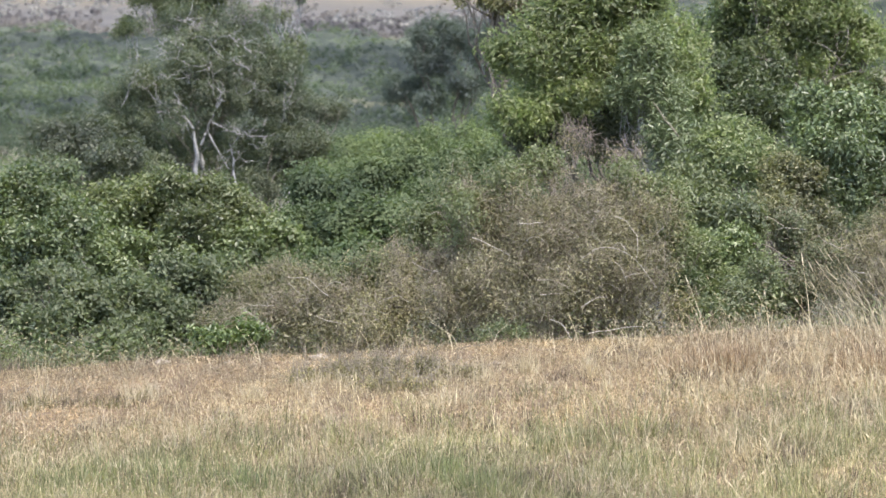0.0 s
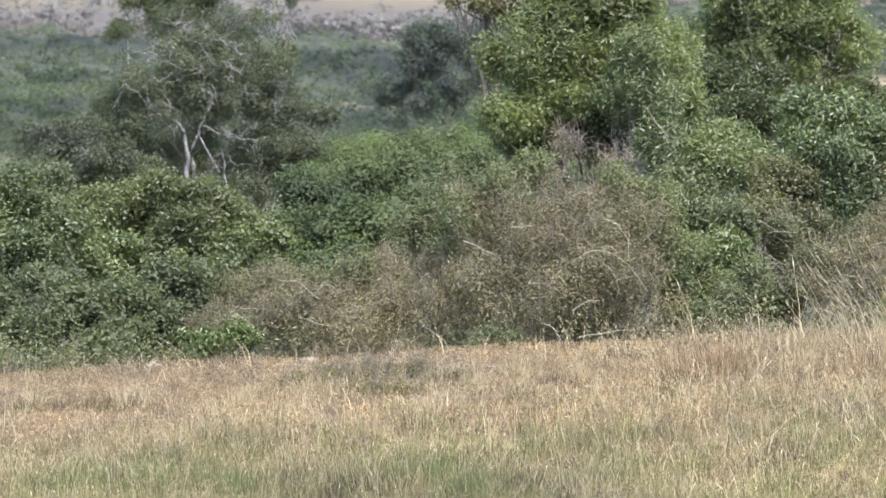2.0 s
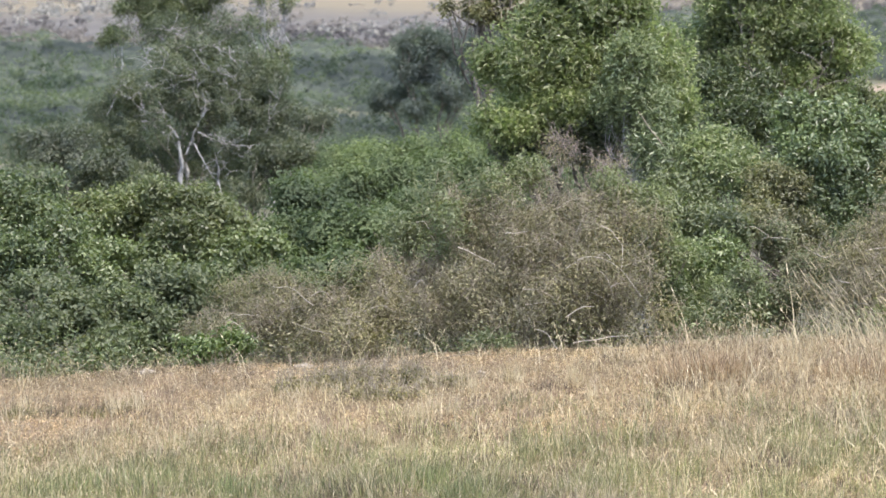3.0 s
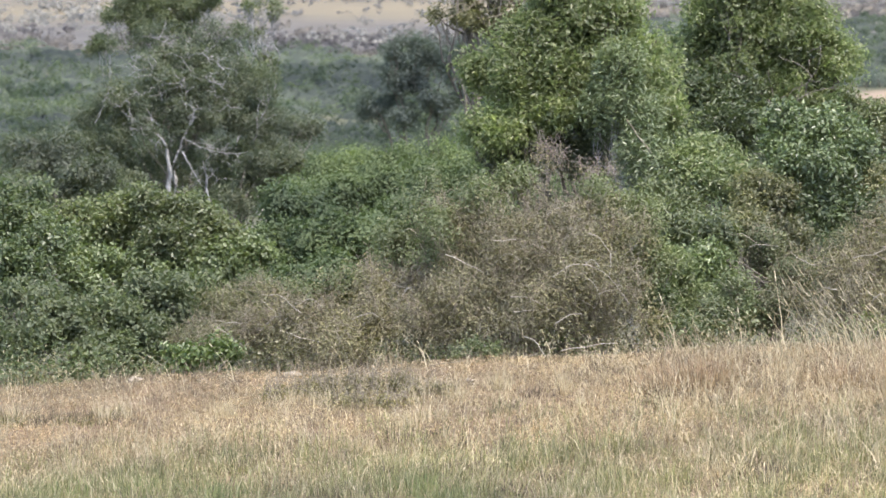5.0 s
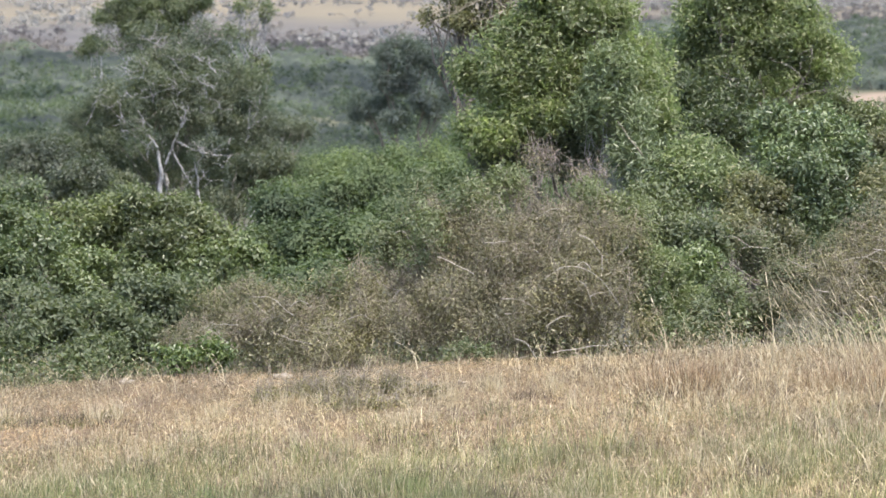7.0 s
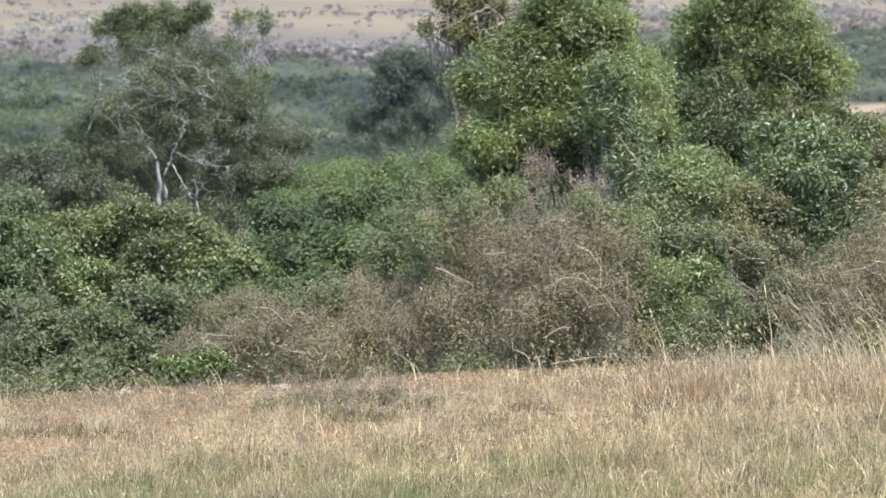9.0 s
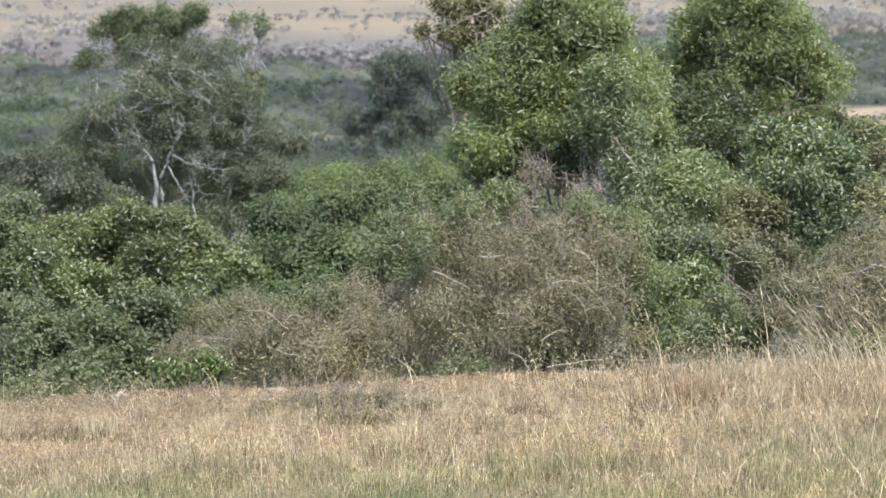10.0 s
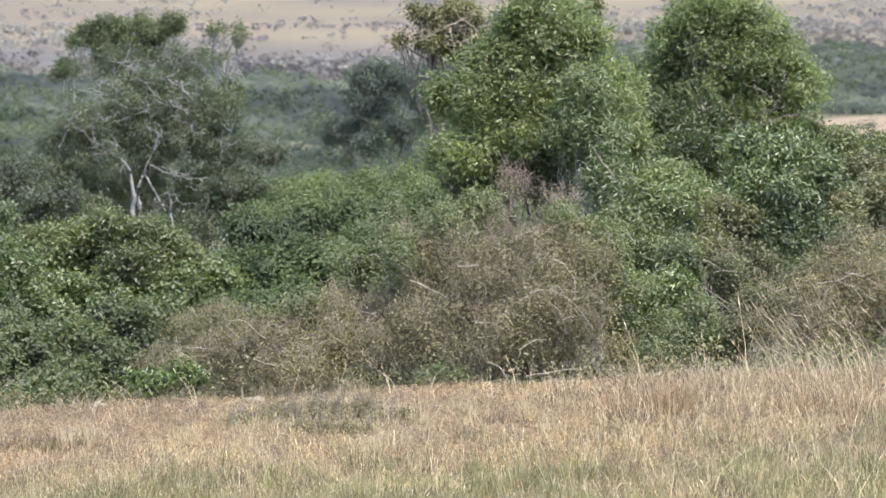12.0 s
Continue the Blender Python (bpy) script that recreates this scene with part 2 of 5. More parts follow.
# ---- mesh helpers ----
def tri_mesh(name, verts, tris):
    verts = np.asarray(verts, dtype=np.float32).reshape(-1, 3)
    tris = np.asarray(tris, dtype=np.int32).reshape(-1, 3)
    me = bpy.data.meshes.new(name)
    me.vertices.add(len(verts))
    me.vertices.foreach_set("co", verts.ravel())
    me.loops.add(len(tris) * 3)
    me.loops.foreach_set("vertex_index", tris.ravel())
    me.polygons.add(len(tris))
    me.polygons.foreach_set("loop_start", np.arange(0, len(tris) * 3, 3, dtype=np.int32))
    me.polygons.foreach_set("loop_total", np.full(len(tris), 3, dtype=np.int32))
    me.update(calc_edges=True)
    return me


def smooth(me):
    me.polygons.foreach_set("use_smooth", np.ones(len(me.polygons), dtype=bool))
    return me


def part(name, me, material, parent, label=""):
    ob = new(name, me)
    if not me.materials:
        me.materials.append(material)
    ob.parent = parent
    if label:
        ob["label"] = label
    return ob


def thing(name, at, label, category, group="", kind=""):
    ob = new(name)
    ob.empty_display_size = 0.2
    ob.location = at
    return tagged(ob, label, category, group, kind)


def unit(v):
    return v / np.maximum(np.linalg.norm(v, axis=-1, keepdims=True), 1e-9)


def wobble(p, freq, seed):
    """Smooth noise from -1 to 1 or so, for arrays of points."""
    g = np.random.default_rng(seed)
    total = np.zeros(len(p))
    for k in range(5):
        d = g.normal(size=3) * freq * (0.7 + 0.35 * k)
        total += np.sin(p @ d + g.uniform(0, 6.28)) / (1 + 0.4 * k)
    return total / 2.4


def tubes(lines, sides=5):
    """One mesh of tapered tubes; each line is (points, radii)."""
    vs, ts, base = [], [], 0
    ang = np.arange(sides) * 2 * np.pi / sides
    for pts, rad in lines:
        pts = np.asarray(pts, float)
        rad = np.asarray(rad, float)
        d = unit(np.gradient(pts, axis=0))
        ref = np.where(np.abs(d[:, 2:3]) > 0.9, np.array([[1.0, 0, 0]]), np.array([[0, 0, 1.0]]))
        a = unit(np.cross(d, ref))
        b = np.cross(d, a)
        ring = pts[:, None] + rad[:, None, None] * (np.cos(ang)[None, :, None] * a[:, None] + np.sin(ang)[None, :, None] * b[:, None])
        n = len(pts)
        vs.append(ring.reshape(-1, 3))
        i = np.arange(n - 1)[:, None] * sides
        j = np.arange(sides)[None]
        k = (np.arange(sides)[None] + 1) % sides
        q = np.stack([i + j, i + k, i + sides + k, i + j, i + sides + k, i + sides + j], -1).reshape(-1, 3)
        ts.append(q + base)
        base += n * sides
    return np.concatenate(vs), np.concatenate(ts)


def crooked(a, b, n, amount, rng, sag=0.0):
    """A smoothly crooked line from a to b."""
    a, b = np.asarray(a, float), np.asarray(b, float)
    t = np.linspace(0, 1, n)[:, None]
    k = rng.uniform(3, 11, (3, 3))
    off = sum(np.sin(t * k[i] + rng.uniform(0, 6.28, 3)) for i in range(3)) * np.sin(np.pi * t)
    p = a + (b - a) * t + off * amount * np.linalg.norm(b - a)
    p[:, 2] += sag * np.sin(np.pi * t[:, 0])
    return p


def leaves(points, normals, length, width, rng, fold=0.25, along=None):
    """Folded pointed leaves, two faces each."""
    n = len(points)
    nor = unit(normals)
    t = rng.normal(size=(n, 3)) if along is None else along + rng.normal(size=(n, 3)) * 0.5
    t = unit(t - nor * np.sum(t * nor, axis=1, keepdims=True))
    b = np.cross(nor, t)
    ln = length * rng.uniform(0.6, 1.35, (n, 1))
    w = width * rng.uniform(0.7, 1.3, (n, 1))
    base = points - t * ln * 0.5
    tip = points + t * ln * 0.5 - nor * ln * 0.12
    left = points + b * w * 0.5 + nor * w * fold - t * ln * 0.06
    right = points - b * w * 0.5 + nor * w * fold - t * ln * 0.06
    v = np.stack([base, right, tip, left], 1).reshape(-1, 3)
    i = np.arange(n)[:, None] * 4
    tr = np.concatenate([i + np.array([[0, 1, 2]]), i + np.array([[0, 2, 3]])], 1).reshape(-1, 3)
    return v, tr


def sprig_points(lobes, count, rng, inner=0.55, gap=-0.35, gap_size=2.2, seed=3):
    """Places of sprigs over a set of lobes (x, y, z, rx, ry, rz), with gaps and an uneven outline."""
    lob = np.asarray(lobes, float)
    area = (lob[:, 3] * lob[:, 4] * lob[:, 5]) ** (2 / 3)
    pick = rng.choice(len(lob), size=count, p=area / area.sum())
    d = unit(rng.normal(size=(count, 3)))
    flip = (d[:, 2] < 0) & (rng.random(count) < 0.45)
    d[flip, 2] *= -1
    r = rng.uniform(inner ** 2, 1, (count, 1)) ** 0.5
    c, s = lob[pick, :3], lob[pick, 3:]
    mean = s.mean(axis=1, keepdims=True)
    r = r * (1 + 0.22 * wobble(c * 3 + d * 2.2, 1.3, seed)[:, None])
    r = r * np.where(rng.random((count, 1)) < 0.06, rng.uniform(1.1, 1.5, (count, 1)), 1.0)
    p = c + d * s * r
    keep = wobble(p / mean, gap_size, seed + 7) > gap
    out = unit(d / s)
    return p[keep], out[keep], c[keep]


def crown_mesh(name, lobes, sprigs, per, length, width, rng, spread=2.2, up=0.5, domed=0.7, scatter=0.65, **kw):
    p, out, c = sprig_points(lobes, sprigs, rng, **kw)
    n = len(p)
    axis = unit(out + rng.normal(size=(n, 3)) * 0.55 + np.array([0, 0, 0.25]))
    pp = np.repeat(p, per, axis=0)
    ax = np.repeat(axis, per, axis=0)
    jit = rng.normal(size=(n * per, 3)) * length * spread * 0.45
    shift = np.tile(np.linspace(-1, 1, per), n)[:, None] * ax * length * spread * 0.5
    side = unit(rng.normal(size=(n * per, 3)))
    nor = unit(np.repeat(out, per, axis=0) * domed + np.array([0, 0, up]) + rng.normal(size=(n * per, 3)) * scatter)
    v, t = leaves(pp + jit + shift, nor, length, width, rng, along=ax * 0.8 + side * 0.7)
    return smooth(tri_mesh(name, v, t)), p, c


def limb_lines(root, stems, lobes, points, rng, r0, twigs=120, twig_end=0.003, most=26):
    """Stems from the root, limbs from the stems into each lobe, twigs from the limbs to the sprigs."""
    root = np.asarray(root, float)
    trunk, limbs, fine = [], [], []
    for (x, y, z) in stems:
        ln = crooked(root + rng.normal(size=3) * np.array([r0, r0, 0]) * 0.8, (x, y, z), 12, 0.035, rng)
        trunk.append((ln, np.linspace(r0, r0 * 0.5, 12)))
    mids = []
    step = max(1, len(lobes) // most)
    for l in lobes[::step]:
        c = np.array(l[:3], float)
        best = min(trunk, key=lambda h: np.linalg.norm(h[0][-1] - c))[0]
        ln = crooked(best[-1 - rng.integers(0, 5)], c, 9, 0.05, rng)
        limbs.append((ln, np.linspace(r0 * 0.42, r0 * 0.14, 9)))
        mids.append(ln)
    ends = np.array([m[-1] for m in mids])
    if len(points):
        for k in rng.choice(len(points), size=min(twigs, len(points)), replace=False):
            m = mids[int(np.argmin(np.linalg.norm(ends - points[k], axis=1)))]
            ln = crooked(m[-1 - rng.integers(0, 4)], points[k], 5, 0.05, rng)
            fine.append((ln, np.linspace(max(r0 * 0.12, twig_end), twig_end * 0.6, 5)))
    return trunk, limbs, fine


def plant(name, at, lobes, leaf_mat, bark_mat, label, category, seed, sprigs, per, length, width, stems, r0, twigs=120, group="", leaf_label="", twig_end=0.003, most=26, **kw):
    """A tree or bush: stems, limbs and twigs, and a crown of single leaves. Lobes and stems are relative to its foot."""
    rng = np.random.default_rng(seed)
    ob = thing(name, at, label, category, group)
    me, p, c = crown_mesh("crown", lobes, sprigs, per, length, width, rng, seed=seed, **kw)
    part("crown", me, leaf_mat, ob, leaf_label)["kind"] = "stuff"
    trunk, limbs, fine = limb_lines((0, 0, -0.1), stems, lobes, p, rng, r0, twigs, twig_end, most)
    for ln in trunk:
        part("trunk", smooth(tri_mesh("trunk", *tubes([ln], 8))), bark_mat, ob)
    if category == "tree":
        for ln in limbs:
            part("limb", smooth(tri_mesh("limb", *tubes([ln], 5))), bark_mat, ob)
        limbs = []
    part("twigwork", smooth(tri_mesh("twigwork", *tubes(limbs + fine, 3))), bark_mat, ob)["kind"] = "stuff"
    return ob


# ---- ground ----
def height(x, y):
    """The lie of the land: a level brow, a bushy drop to the valley, plains and hills beyond."""
    x, y = np.asarray(x, float), np.asarray(y, float)
    prof = np.interp(y, [-3000, -200, 0, 10, 13, 15.2, 16, 18, 22, 30, 60, 150, 250, 400, 800, 1200, 1600, 2200, 3000, 4300],
                     [-60, -6, -0.4, -0.02, 0.0, 0.0, -0.13, -0.60, -1.25, -2.2, -4.6, -12.0, -18.0, -22.5, -28, -26, -16, 12, 62, 190])
    rise = (np.where(x < -0.3, 0.056, 0.035) * np.clip(x + 0.3, -3.2, 3.4) - 0.01) * np.exp(-((y - 14.8) / 6) ** 2)
    near = np.exp(-((y - 13) / 9) ** 2) * (np.abs(x) < 60)
    lumps = 0.018 * np.sin(x * 3.1 + 0.7 * y) * np.sin(y * 2.3 - 0.4 * x) + 0.012 * np.sin(x * 7.3 + 1.3) * np.sin(y * 6.1)
    far = np.clip((y - 1000) / 1500, 0, 1) * (18 * np.sin(x / 310 + 0.5) + 8 * np.sin(x / 120 + y / 400))
    return prof + rise + lumps * near + far


def ground_mesh():
    ys = np.concatenate([[-3000, -1000, -300, -100, -40, -15, 0, 5, 9], np.arange(10.5, 19, 0.12), np.geomspace(19.2, 4300, 90)])
    xs_in = np.arange(-5, 5.01, 0.14)
    xs_out = np.geomspace(5.5, 3500, 34)
    xs = np.concatenate([-xs_out[::-1], xs_in, xs_out])
    gx, gy = np.meshgrid(xs, ys)
    z = height(gx, gy)
    v = np.stack([gx, gy, z], -1).reshape(-1, 3)
    nx = len(xs)
    i = (np.arange(len(ys) - 1)[:, None] * nx + np.arange(nx - 1)[None]).reshape(-1)
    t = np.stack([i, i + 1, i + nx + 1, i, i + nx + 1, i + nx], 1).reshape(-1, 3)
    return smooth(tri_mesh("ground", v, t))


ground = new("ground", ground_mesh())
ground.data.materials.append(M_GROUND)
tagged(ground, "dry grassy brow falling to a wooded valley and straw plains", "ground", kind="structure")


def on_ground(x, y):
    return float(height(x, y))


# ---- valley woods and plains ----
def far_crown(rng, cards, leaf, lobes=9, flat=0.75, rough=0.2, wide=0.5):
    """A far crown of unit size: uneven clumps of leaf tufts."""
    lob = np.column_stack([rng.normal(size=(lobes, 3)) * np.array([wide, wide, 0.5 * wide]), rng.uniform(0.25, 0.5, lobes)])
    k = rng.integers(0, lobes, cards)
    d = unit(rng.normal(size=(cards, 3)))
    d[:, 2] = np.abs(d[:, 2]) * np.where(rng.random(cards) < 0.8, 1, -1)
    p = lob[k, :3] + d * lob[k, 3:] * rng.uniform(0.7, 1.08, (cards, 1))
    p[:, 2] = p[:, 2] * flat + 0.6
    nor = unit(d + rng.normal(size=(cards, 3)) * rough + np.array([0, 0, 0.3]))
    return leaves(p, nor, leaf, leaf * 0.62, rng)


def woods_mesh(name, spots, sizes, seed, cards, leaf, hearts):
    """Many far crowns in one mesh, from a few kinds turned and sized at random."""
    rng = np.random.default_rng(seed)
    kinds = [far_crown(rng, cards, leaf, hearts, wide=0.42) for _ in range(8)]
    vs, ts, base = [], [], 0
    for (x, y, z), s in zip(spots, sizes):
        v, t = kinds[rng.integers(0, 8)]
        a = rng.uniform(0, 6.28)
        ca, sa = math.cos(a), math.sin(a)
        w = np.column_stack([v[:, 0] * ca - v[:, 1] * sa, v[:, 0] * sa + v[:, 1] * ca, v[:, 2] * rng.uniform(0.75, 1.25)]) * s
        vs.append(w + np.array([x, y, z - 0.15 * s]))
        ts.append(t + base)
        base += len(v)
    return smooth(tri_mesh(name, np.concatenate(vs), np.concatenate(ts)))


def spots_in(rng, n, y0, y1, half_deg, clear=(), patch=None):
    out = []
    while len(out) < n:
        y = math.sqrt(rng.uniform(y0 ** 1.5, y1 ** 1.5) ** (4 / 3))
        x = y * math.tan(radians(rng.uniform(-half_deg, half_deg)))
        if any(a < x / y < b and c < y < d for a, b, c, d in clear):
            continue
        if patch and noise.noise(Vector((x * patch * 0.6, y * patch * 1.5, 3.0))) < rng.uniform(-0.15, 0.25):
            continue
        out.append((x, y, on_ground(x, y)))
    return out


rng = np.random.default_rng(11)
CLEAR = [(0.136, 0.25, 300, 438), (-0.070, -0.028, 266, 314)]


def canopy_mesh(name, crowns, y0, y1, half_deg, rows, cols, seed):
    """The closed canopy of far woods: domed crowns of many sizes with a ragged, leafy surface."""
    g = np.random.default_rng(seed)
    ys = np.geomspace(y0, y1, rows)
    tn = np.tan(np.radians(np.linspace(-half_deg, half_deg, cols)))
    gy = np.repeat(ys[:, None], cols, 1) * (1 + g.normal(size=(rows, cols)) * 0.0012)
    gx = gy * tn[None] + g.normal(size=(rows, cols)) * 0.22
    top = np.full((rows, cols), -1.5)
    reach = 1.6
    for x, y, z, r, h in crowns:
        i0, i1 = np.searchsorted(ys, [y - reach * r, y + reach * r])
        j0, j1 = np.searchsorted(tn, [(x - reach * r) / y, (x + reach * r) / y])
        i1, j1 = i1 + 1, j1 + 1
        d2 = ((gx[i0:i1, j0:j1] - x) ** 2 + (gy[i0:i1, j0:j1] - y) ** 2) / (r * r)
        dome = np.where(d2 < reach ** 2, h * np.maximum(np.sqrt(np.clip(1 - d2, 0, 1)), 0.55 - 0.15 * d2), -1.5)
        top[i0:i1, j0:j1] = np.maximum(top[i0:i1, j0:j1], dome)
    flat = np.stack([gx, gy, top], -1).reshape(-1, 3)
    rag = 0.45 * wobble(flat, 1.1, seed) + 0.3 * wobble(flat, 2.7, seed + 1) + g.normal(size=len(flat)) * 0.06
    flat[:, 2] += rag * (flat[:, 2] > -1) + height(flat[:, 0], flat[:, 1])
    i = (np.arange(rows - 1)[:, None] * cols + np.arange(cols - 1)[None]).reshape(-1)
    t = np.stack([i, i + 1, i + cols + 1, i, i + cols + 1, i + cols], 1).reshape(-1, 3)
    low = (top.reshape(-1)[t] < -1).all(axis=1)
    return smooth(tri_mesh(name, flat, t[~low]))


def woods_edge(x, y):
    """How far the woods reach: farther on the sunny side of the valley."""
    u = x / y
    return 655 + 330 * min(max((u - 0.03) / 0.03, 0), 1) + 45 * math.sin(u * 60 + 1) + 25 * math.sin(u * 170)


sp = [p for p in spots_in(rng, 3300, 235, 1000, 12.6, CLEAR) if p[1] < woods_edge(*p[:2])]
crowns = [(x, y, z, r, r * rng.uniform(0.35, 0.6)) for (x, y, z), r in zip(sp, rng.uniform(1.6, 4.4, len(sp)))]
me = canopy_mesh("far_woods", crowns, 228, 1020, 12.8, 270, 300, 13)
tagged(part("far_woods", me, M_CANOPY, None), "woods covering the valley floor, grey-green with haze in the colour", "woods", kind="stuff")
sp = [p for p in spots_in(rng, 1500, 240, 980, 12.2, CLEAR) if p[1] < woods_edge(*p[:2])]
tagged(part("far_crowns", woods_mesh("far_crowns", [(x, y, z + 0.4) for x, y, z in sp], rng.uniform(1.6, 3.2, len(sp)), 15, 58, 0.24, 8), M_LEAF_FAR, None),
       "leafy crowns rising from the far woods, haze in their grey-green", "woods", kind="stuff")
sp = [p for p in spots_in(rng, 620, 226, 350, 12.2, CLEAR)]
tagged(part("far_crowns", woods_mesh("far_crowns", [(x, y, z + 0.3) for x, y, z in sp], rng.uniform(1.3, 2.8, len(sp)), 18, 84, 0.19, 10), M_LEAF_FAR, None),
       "leafy crowns at the near edge of the woods, haze in their grey-green", "woods", kind="stuff")
# leafless thicket beyond the woods, then scrub in drifts over the plain
sp = [p for p in spots_in(rng, 3600, 600, 1150, 12.4) if -30 < p[1] - woods_edge(*p[:2]) < rng.uniform(60, 250)]
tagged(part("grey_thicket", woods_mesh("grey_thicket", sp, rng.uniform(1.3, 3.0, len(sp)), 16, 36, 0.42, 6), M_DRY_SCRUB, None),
       "leafless grey-brown thicket beyond the woods, paled by a haze tint", "thicket", kind="stuff")
sp = []
for x, y, z in spots_in(rng, 330, 700, 1800, 12.2, (), 0.006):
    if y < woods_edge(x, y) + 50 or rng.random() > 1.45 - y / 1700:
        continue
    wide = rng.uniform(5, 26)
    for _ in range(int(rng.integers(5, 22))):
        q = (x + rng.normal() * wide, y + rng.normal() * 30)
        sp.append((*q, on_ground(*q)))
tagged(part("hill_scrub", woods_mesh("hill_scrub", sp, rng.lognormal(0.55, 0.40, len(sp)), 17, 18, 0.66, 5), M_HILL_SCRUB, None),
       "scrub in drifts over the straw plain, blue-grey haze in its colour", "scrub", kind="stuff")


def valley_tree(name, seed, cards, leaf, mat, label, category, group):
    """A valley tree of unit size: crown and short forked stem."""
    g = np.random.default_rng(seed)
    ob = thing(name, (0, 0, -50), label, category, group)
    part("crown", tri_mesh("crown", *far_crown(g, cards, leaf, 18, 0.8, 0.25)), mat, ob)["kind"] = "stuff"
    lines = [(crooked((0, 0, -0.2), (g.uniform(-0.3, 0.3), g.uniform(-0.3, 0.3), 0.6), 6, 0.05, g), np.linspace(0.05, 0.02, 6)) for _ in range(3)]
    part("trunk", smooth(tri_mesh("trunk", *tubes(lines, 5))), M_BARK, ob)
    return ob


def plant_out(kinds, spots, lo, hi, rng):
    """Copies of a few kinds over the spots; the first ones are set down themselves."""
    for k, (x, y, z) in enumerate(spots):
        s = rng.uniform(lo, hi)
        m = pose(x, y, z - 0.12 * s, 0, 0, rng.uniform(0, 360))
        src = kinds[k % len(kinds)]
        ob = src if k < len(kinds) else copy_thing(src, m)
        ob.matrix_basis = m @ Matrix.Diagonal((s, s, s * rng.uniform(0.8, 1.15), 1))


kinds = [valley_tree("valley_tree", 300 + k, 900, 0.080, M_LEAF_FAR, "rounded tree on the valley floor, haze in its grey-green", "tree", "valley trees") for k in range(6)]
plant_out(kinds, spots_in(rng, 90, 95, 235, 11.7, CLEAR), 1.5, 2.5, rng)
kinds = [valley_tree("valley_tree", 340 + k, 900, 0.085, M_LEAF_DARK, "dark tree at the edge of a straw clearing", "tree", "trees round the clearing") for k in range(3)]
plant_out(kinds, [(x, y, on_ground(x, y)) for x, y in ((58.5, 436.5), (61.5, 435.0), (64.0, 437.0), (67.0, 435.5), (70.0, 437.0), (72.5, 435.0), (75.0, 437.0), (78.0, 436.0), (81.5, 437.0), (85.0, 435.5))], 1.7, 3.2, rng)
kinds = [valley_tree("valley_tree", 350 + k, 900, 0.085, M_LEAF_FAR, "rounded bush before a straw clearing", "tree", "trees round the clearing") for k in range(3)]
plant_out(kinds, [(x, y, on_ground(x, y)) for x, y in ((66.5, 352.0), (63.5, 344.0), (58.0, 340.0), (69.5, 346.0), (54.0, 338.0))], 1.6, 2.4, rng)
kinds = [valley_tree("hill_tree", 360 + k, 500, 0.12, M_HILL_SCRUB, "tree standing on the far straw plain, blue-grey haze in its colour", "tree", "trees on the far plain") for k in range(3)]
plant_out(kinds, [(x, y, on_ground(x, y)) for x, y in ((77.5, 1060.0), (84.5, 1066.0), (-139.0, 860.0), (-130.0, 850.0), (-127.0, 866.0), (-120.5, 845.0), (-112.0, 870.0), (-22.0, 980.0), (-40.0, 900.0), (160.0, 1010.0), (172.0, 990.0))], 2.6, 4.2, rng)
kinds = [valley_tree("thicket_bush", 320 + k, 1150, 0.064, M_LEAF_SLOPE, "rounded green bush in the thicket on the slope", "bush", "thicket on the slope") for k in range(6)]
plant_out(kinds, spots_in(rng, 40, 34, 96, 11.7, CLEAR + [(-0.17, -0.07, 30, 46)]), 1.0, 1.9, rng)


# ---- trees and bushes on the slope ----
def rel(lobes, foot):
    return [(x - foot[0], y - foot[1], z - foot[2], a, b, c) for x, y, z, a, b, c in lobes]


def stems_to(foot, tops):
    return [(x - foot[0], y - foot[1], z - foot[2]) for x, y, z in tops]


def foot_at(xy):
    return (xy[0], xy[1], on_ground(*xy))


def lobe_heap(seed, spec, tight=1.05, shell=(0.3, 0.88)):
    """Breaks each broad lobe up into many small uneven clumps."""
    g = np.random.default_rng(seed)
    out = []
    for x, y, z, a, b, c, n in spec:
        for _ in range(n):
            d = unit(g.normal(size=3)) * g.uniform(*shell)
            s = g.uniform(0.7, 1.4) * tight / n ** 0.37
            s3 = (a * b * c) ** (1 / 3) * s
            out.append((x + d[0] * a, y + d[1] * b, z + d[2] * c, s3 * 1.03, s3, s3 * 0.95))
    return out


def sprays(lobes, seed, n):
    """Small pointed sprays that stand out from the upper edge of a crown."""
    g = np.random.default_rng(seed)
    out = []
    for k in g.integers(0, len(lobes), n):
        x, y, z, a, b, c = lobes[k]
        d = unit(g.normal(size=3) * np.array([1.0, 0.5, 0.4]) + np.array([0, 0, 0.7]))
        s = g.uniform(0.22, 0.42) * a
        for m in (1.0, 1.45):
            out.append((x + d[0] * a * m, y + d[1] * b * m, z + d[2] * c * m, s / m, s / m, s * 1.3 / m))
    return lobes + out


